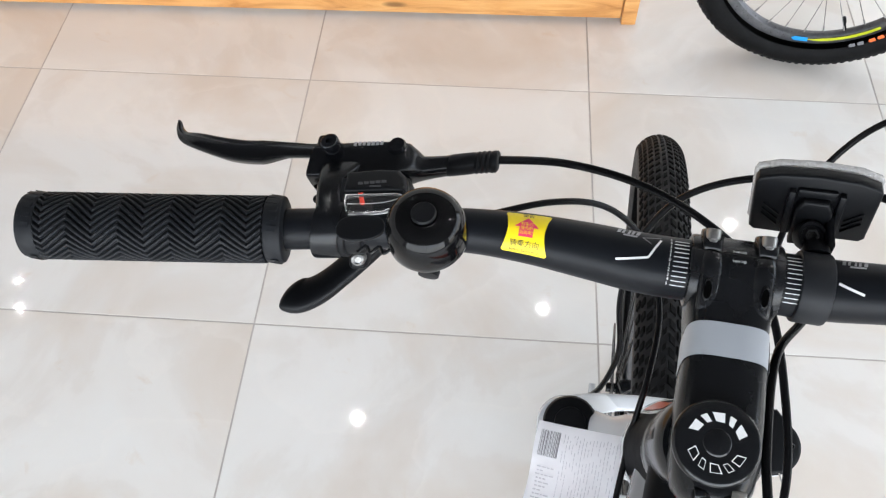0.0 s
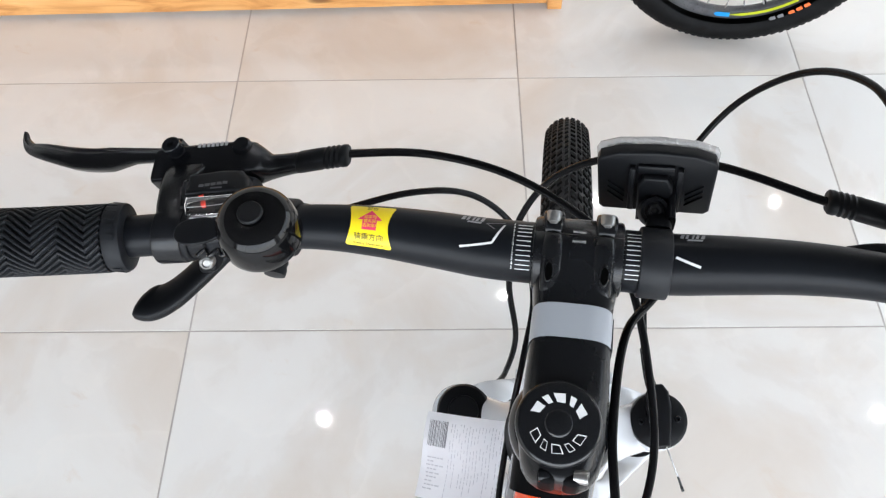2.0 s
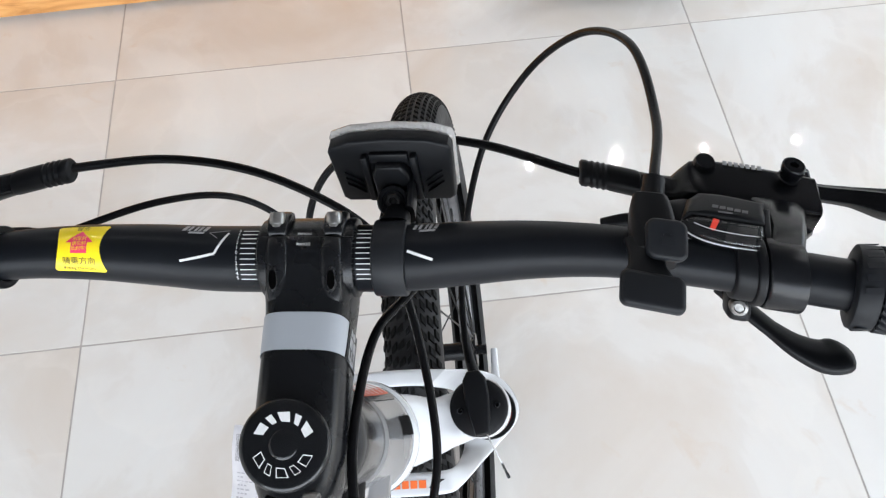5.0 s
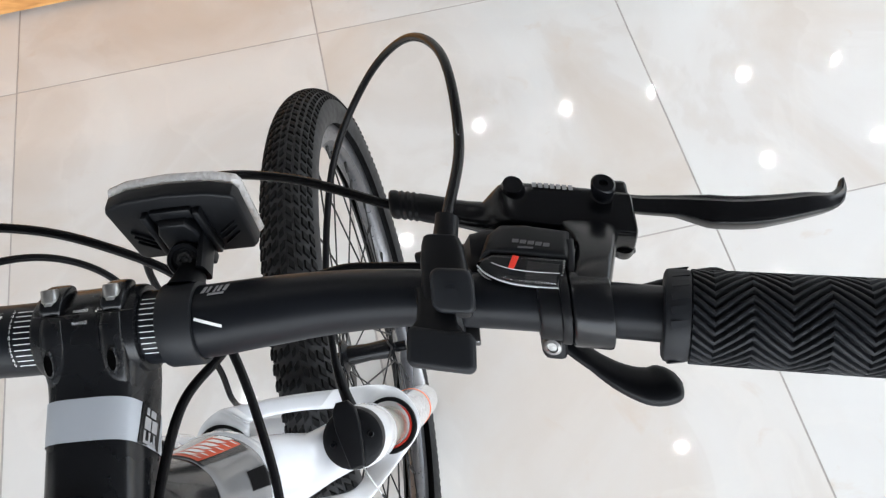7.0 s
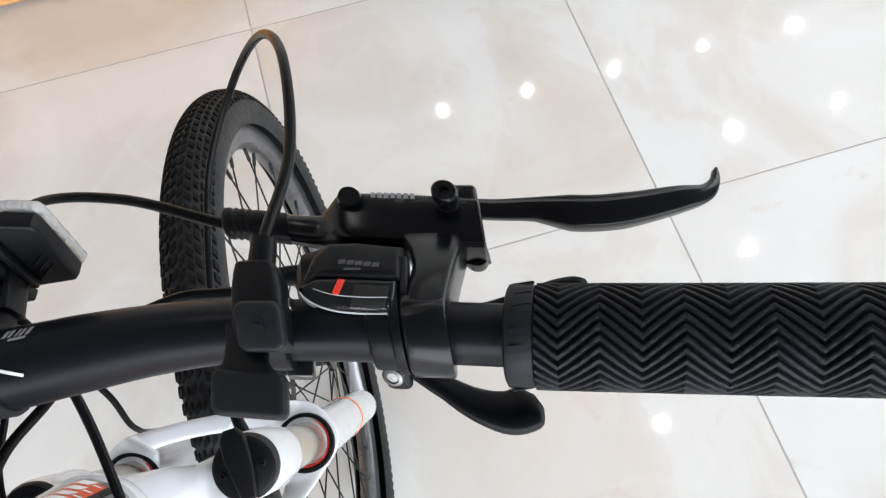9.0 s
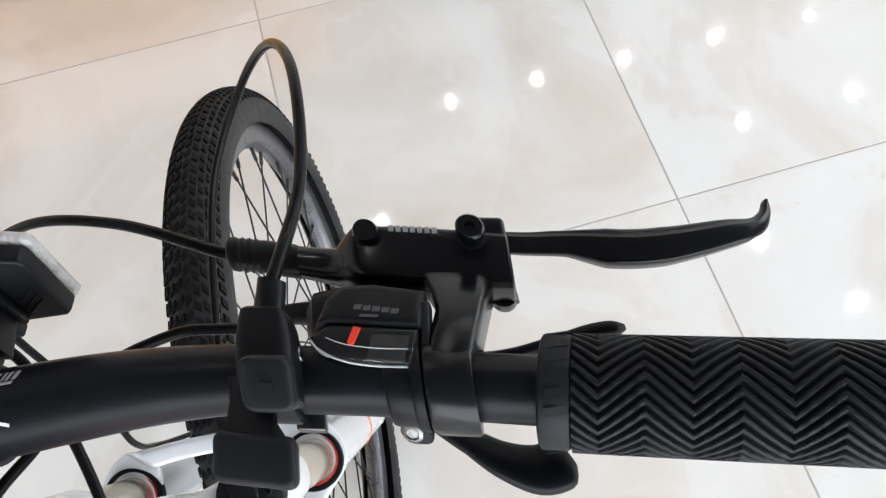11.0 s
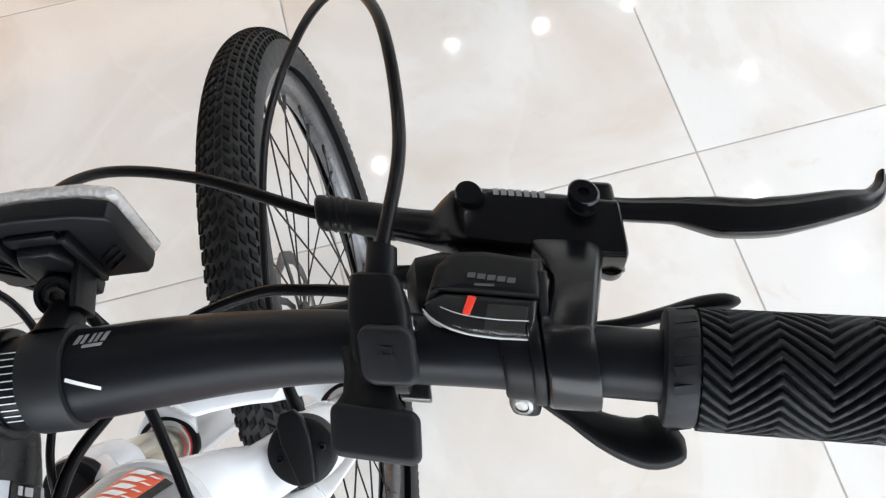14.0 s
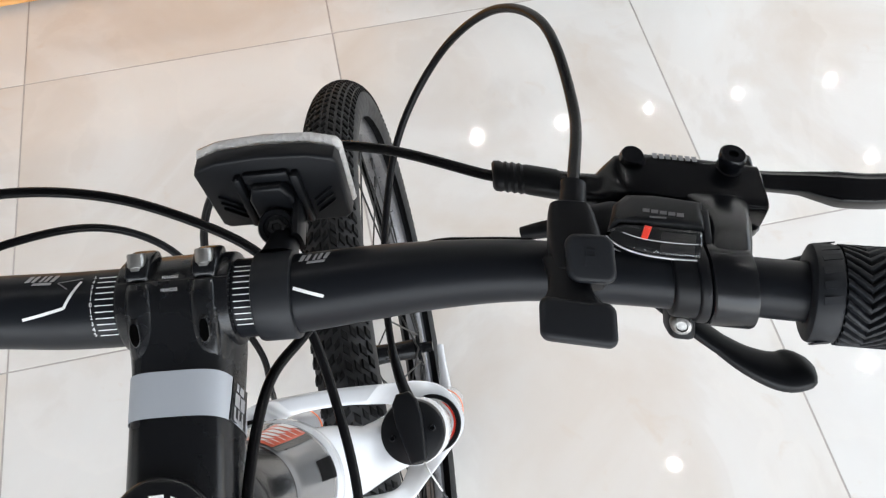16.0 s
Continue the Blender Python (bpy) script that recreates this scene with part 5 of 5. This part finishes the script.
part("padlock_mark", mapped(moved(join(bars([(0, -0.001, 0.0044, 0.0034)]), bars([(-0.0014, 0.0016, 0.0005, 0.002), (0.0014, 0.0016, 0.0005, 0.002), (0, 0.0026, 0.0032, 0.0005)])), pose(0.1562, -0.0115, 0.0328, 24, 0, 0)), rm), GREY_PLASTIC, remote)
neck = [[Vector((0.1490 + a, f, u + b)) for a, b in circle(hw, 20, 0.0035 / hw, 3)] for f, u, hw in ((-0.006, 0.020, 0.0080), (-0.014, 0.0215, 0.0070), (-0.020, 0.0225, 0.0076), (-0.0255, 0.0230, 0.0112))]
part("paddle_neck", mapped(loft(neck), rm), BLACK_PLASTIC, remote)
part("paddle", mapped(moved(slab(rounded(0.0250, 0.0150, 0.0032), -0.0035, 0.0035, 0.0022), pose(0.1500, -0.0308, 0.0225, 12, 0, -4)), rm), GREY_PLASTIC, remote, "charcoal thumb paddle")
nozzle = [(0.1535, 0.0110, 0.0195), (0.1542, 0.0170, 0.0200), (0.1550, 0.0215, 0.0206), (0.1556, 0.0262, 0.0212)]
part("cable_boot", mapped(tube(nozzle, lambda u: 0.0050 - 0.0004 * u, 20, 6), rm), BLACK_PLASTIC, remote)
part("strap_plate", mapped(box(0.1535, 0.1635, -0.0145, -0.0060, -0.0140, -0.0090, 0.001), rm), DARK_STEEL, remote)
part("strap_screw", mapped(moved(hex_bolt(0.0025, 0.003), aim((0.1600, 0.004, 0.0140), (1, 0, 0.2))), rm), DARK_STEEL, remote)


# ---- things clamped to or hung on the bicycle ----
# bell
BELL_TOP, BELL_AXIS = Vector((-0.1480, 0.0062, 0.9680)), Vector((0.02, -0.12, 0.99))
bell_m = BIKE @ aim(BELL_TOP, BELL_AXIS, (0, 1, 0))
bell = tagged(empty("bicycle_bell", m=bell_m), "glossy black domed bicycle bell clamped on the handlebar", "bell")
part("dome", lathe([(0.0056, -0.0012), (0.0066, -0.0012), (0.0078, -0.0006), (0.0105, -0.0010), (0.0140, -0.0024), (0.0166, -0.0048), (0.0184, -0.0085), (0.0193, -0.0130), (0.0196, -0.0190), (0.0196, -0.0222), (0.0192, -0.0232), (0.0186, -0.0225), (0.0170, -0.0120), (0.0080, -0.0040), (0, -0.0030)], 72), BELL_GLOSS, bell, "gloss black steel dome")
part("dome_screw", lathe([(0, -0.003), (0.0058, -0.003), (0.0060, -0.0004), (0.0054, 0.0004), (0.0048, 0.0005), (0, 0.0001)], 36), BLACK_PLASTIC, bell)
part("bell_base", lathe([(0, -0.0190), (0.0150, -0.0190), (0.0155, -0.0260), (0.0120, -0.0300), (0, -0.0300)], 36), BLACK_PLASTIC, bell)
y, z, r = bar_at(-0.149)
strap = moved(ring_of(0.0150, 0.0116, 0.0100, 0.001, 40), BIKE @ Matrix.Translation((-0.149, y, z)) @ pose(0, 0, 0, 0, 90, 0))
part("strap", moved(strap, bell_m.inverted()), BLACK_PLASTIC, bell)
knob_m = bell_m.inverted() @ BIKE @ aim((-0.1512, 0.0168, 0.9128), (0, -0.85, -0.2))
part("clamp_knob", moved(lathe([(0, 0), (0.0052, 0), (0.0058, 0.002), (0.0052, 0.004), (0.0058, 0.006), (0.0054, 0.009), (0, 0.0095)], 24), knob_m), BLACK_PLASTIC, bell)
# strike lever and spring beside the bell
lever = slab([(0.0125 + a, -0.0010 + b) for a, b in circle(0.0128, 28, 0.55, 2.4)], -0.0012, 0.0012, 0.0009)
part("strike_lever", moved(moved(lever, pose(0, 0, 0, 0, 0, 180)), bell_m.inverted() @ BIKE @ Matrix.Translation((-0.1725, 0.0135, 0.9395)) @ pose(0, 0, 0, 14, -8, 8)), BLACK_PLASTIC, bell)
spring = [(-0.184 + 0.0035 * k, 0.0035 + (0.0022 if k % 2 else -0.0018), 0.9330 + 0.0006 * k) for k in range(6)]
part("spring", moved(tube(spring, 0.0009, 8, 5), bell_m.inverted() @ BIKE), BLACK_CAST, bell)

# front reflector on its bracket
refl = tagged(empty("front_reflector", m=BIKE), "clear front reflector with black ribbed back on a handlebar bracket", "reflector")
RX = 0.0385
clampring = moved(ring_of(0.0182, 0.0160, 0.0155, 0.0012, 48), Matrix.Translation((0.0380, 0.0410, 0.9027)) @ pose(0, 0, 0, 0, 90, 0))
part("bracket_ring", clampring, GREY_PLASTIC, refl, "black plastic bracket ring")
AXIS = Vector((0.12, -0.52, 0.84)).normalized()
BOSS = Vector((0.0374, 0.0674, 0.9114))
post = [[Vector((x + a, y, z + b)) for a, b in circle(hw, 20, hh / hw, 3)] for x, y, z, hw, hh in ((RX, 0.0540, 0.9100, 0.0070, 0.0080), (RX + 0.001, 0.0600, 0.9080, 0.0064, 0.0065), (RX + 0.001, 0.0670, 0.9050, 0.0058, 0.0050), (RX + 0.001, 0.0730, 0.9040, 0.0050, 0.0035))]
part("bracket_post", loft(post), BLACK_PLASTIC, refl)
lug = [[BOSS + AXIS * -0.004 + Vector((0.0088 + a, d, b)) for a, b in circle(0.0022, 16, 3.2, 3)] for d in (-0.0075, -0.002, 0.006, 0.014)]
part("bracket_lug", loft(lug), BLACK_PLASTIC, refl)
part("pivot_boss", moved(lathe([(0, -0.0080), (0.0076, -0.0080), (0.0078, -0.0014), (0.0072, -0.0002), (0.0056, 0.0), (0.0050, -0.0016), (0, -0.0016)], 32), aim(BOSS, AXIS)), BLACK_PLASTIC, refl)
part("pivot_bolt", moved(lathe([(0, -0.0024), (0.0040, -0.0024), (0.0040, -0.0006), (0.0035, -0.0002), (0.0023, -0.0002), (0.0019, -0.0012), (0.0008, -0.0008), (0, -0.0006)], 6), aim(BOSS, AXIS)), SPOKE_STEEL, refl, "dark steel pivot bolt", smooth=False)
RM = pose(0.0369, 0.0859, 0.9147, 80.8, -4.1, -2.6)
back = [(-0.0288, 0.0158), (-0.0190, 0.0192), (0.0, 0.0205), (0.0190, 0.0192), (0.0288, 0.0158), (0.0302, 0.0128), (0.0288, -0.0180), (0.0262, -0.0204), (-0.0262, -0.0204), (-0.0288, -0.0180), (-0.0302, 0.0128)]
part("housing", moved(slab(back, -0.0045, 0.0035, 0.0015), RM), BLACK_PLASTIC, refl, "black plastic reflector back")
part("lens", moved(slab([(x * 1.03, y * 1.05) for x, y in back], -0.0098, -0.0050, 0.0022), RM), LENS, refl, "clear prismatic reflector lens")
for sx in (-1, 1):
    for k in range(3):
        part("back_rib", moved(moved(box(-0.0055, 0.0055, -0.0004, 0.0004, 0.0030, 0.0046, 0.0003, 1), pose(sx * 0.0200, -0.0105 + 0.0036 * k, 0, 0, 0, sx * 38)), RM), BLACK_PLASTIC, refl)
    part("slide_rail", moved(box(sx * 0.0120 - 0.0016, sx * 0.0120 + 0.0016, -0.0165, 0.0120, 0.0030, 0.0075, 0.0008, 2), RM), BLACK_PLASTIC, refl)
part("slide_block", moved(join(slab([(-0.0085, -0.022), (0.0085, -0.022), (0.0090, 0.002), (0.006, 0.0085), (-0.006, 0.0085), (-0.0090, 0.002)], 0.0030, 0.0098, 0.0016), box(-0.0095, 0.0095, 0.0075, 0.0130, 0.0030, 0.0060, 0.001, 2)), RM), BLACK_PLASTIC, refl)
# no hole is cut: a black disc paints the shade inside it
part("slide_hole_shade", moved(lathe([(0, 0.0099), (0.0018, 0.0099), (0.0021, 0.0100), (0, 0.01005)], 16), RM @ pose(0, -0.004, 0)), INK_AND_GAP_BLACK, refl)

# paper tag in a clear sleeve
TA, TB, TC = Vector((-0.0900, 0.0190, 0.7250)), Vector((-0.0310, 0.0120, 0.7400)), Vector((-0.0930, -0.0300, 0.6980))
tu, tv = (TB - TA), (TC - TA)
tag_n = tu.cross(tv).normalized()


def tag_at(u, v, lift=0.0):
    """A place on the bowed tag; u across, v down."""
    bow = 0.004 * math.sin(math.pi * u) + 0.0015 * math.sin(2.2 * math.pi * v)
    return TA + tu * u + tv * (v * 1.05) - tag_n * (bow + lift)


paper = tagged(empty("paper_tag", m=BIKE), "folded white printed paper tag with barcode hung by the head tube", "tag")
sheet = loft([[tag_at(i / 16, j / 12) for j in range(13)] for i in range(17)], closed=False)
bmesh.ops.solidify(sheet, geom=list(sheet.faces), thickness=0.0006)
part("sheet", sheet, PAPER, paper)
def tag_bar(u, v, du, dv, lift=0.0012):
    return loft([[tag_at(u + du * a, v + dv * b, lift) for b in (-0.5, 0.5)] for a in (-0.5, 0.5)], closed=False)


rng = random.Random(4)
bc = [tag_bar(0.07 + 0.0165 * k + rng.uniform(-0.002, 0.002), 0.24, rng.choice((0.005, 0.008, 0.011)), 0.30) for k in range(15)]
part("barcode", join(*bc), DARK_INK, paper, "dark grey barcode")
lines = []
for k in range(17):
    u, v = 0.36 + 0.036 * k, 0.08 + rng.uniform(0, 0.05)
    end = rng.choice((0.45, 0.62, 0.80, 0.9))
    while v < end:
        d = rng.uniform(0.02, 0.07)
        if rng.random() < 0.8:
            lines.append(tag_bar(u, v + d / 2, 0.007, d))
        v += d + 0.014
for k in range(9):
    u, v = 0.08 + rng.uniform(0, 0.02), 0.52 + 0.045 * k
    for q in range(rng.choice((2, 3, 4))):
        d = rng.uniform(0.02, 0.06)
        lines.append(tag_bar(u + d / 2, v, d, 0.016))
        u += d + 0.012
part("small_print", join(*lines), PALE_INK, paper, "rows of fine grey print", kind="stuff")

# ---- the second bicycle's front wheel beside the plinth ----
SMALLER = 0.8778
OTHER = Matrix.Translation((1.041, 0.124, (R_TYRE + 0.0022) * SMALLER)) @ pose(0, 0, 0, 0, 0, 90 - 7) 
other = tagged(empty("parked_bicycle", m=OTHER), "parked bicycle with black tyre and blue and lime rim stickers", "bicycle")
w2 = tagged(build_wheel("front_wheel", other, Matrix.Scale(SMALLER, 4), TYRE_RUBBER, STEEL, False, KNOBS[:7], 110, 0.0375), "spoked wheel with black tyre")


def rim_sticker(name, a0, a1, r0, r1, mat, side, label):
    """A flat band sticker on the wheel's flank between two angles from its lowest point."""
    rings = []
    for i in range(17):
        u = i / 16
        t = radians(-90 + a0 + (a1 - a0) * u)
        pinch = min(1, u * 5 + 0.15)
        rm_ = (r0 + r1) / 2
        h = (r1 - r0) / 2 * pinch
        rings.append([Vector((side, (rm_ - h) * math.cos(t), (rm_ - h) * math.sin(t))), Vector((side, (rm_ + h) * math.cos(t), (rm_ + h) * math.sin(t)))])
    return part(name, loft(rings, closed=False), mat, w2, label)


rim_r = R_TYRE - 2 * 0.0375
for side, dirn in ((0.0128, 1), (-0.0128, -1)):
    rim_sticker("rim_sticker", -6 * dirn, 3 * dirn, rim_r - 0.006, rim_r + 0.006, BLUE, side, "sky blue rim sticker")
    rim_sticker("rim_sticker", 3 * dirn, 41 * dirn, rim_r - 0.004, rim_r + 0.004, LIME, side, "lime yellow rim sticker")
    for k, mat in enumerate((GREY_PRINT, GREY_PRINT, ORANGE_PRINT, ORANGE_PRINT, ORANGE_PRINT)):
        a0 = (24 + 4.2 * k + (1.5 if k > 1 else 0)) * dirn
        rim_sticker("tyre_mark", a0, a0 + 3.2 * dirn, rim_r + 0.0062, rim_r + 0.0162, mat, side * 2.4, "printed block on the tyre wall")
part("valve", moved(lathe([(0, 0), (0.0032, 0), (0.0032, 0.022), (0.0044, 0.023), (0.0044, 0.038), (0.003, 0.040), (0, 0.040)], 14), aim((0, (rim_r - 0.012) * math.cos(radians(-113)), (rim_r - 0.012) * math.sin(radians(-113))), (0, -math.cos(radians(-113)), -math.sin(radians(-113))))), BLACK_PLASTIC, w2, "black capped valve")


# ---- floor tiles ----
SIDE = 0.6
tile_mesh = mesh_of("tile", box(-SIDE / 2 + 0.0016, SIDE / 2 - 0.0016, -SIDE / 2 + 0.0016, SIDE / 2 - 0.0016, -0.010, 0.0, 0.00015, 1), TILE, smooth=False)
for i in range(-6, 8):
    for j in range(-7, 5):
        tile = new("tile", tile_mesh)
        tile.parent = floor
        tile.location = ((i + 0.5) * SIDE, (j + 0.5) * SIDE, 0)
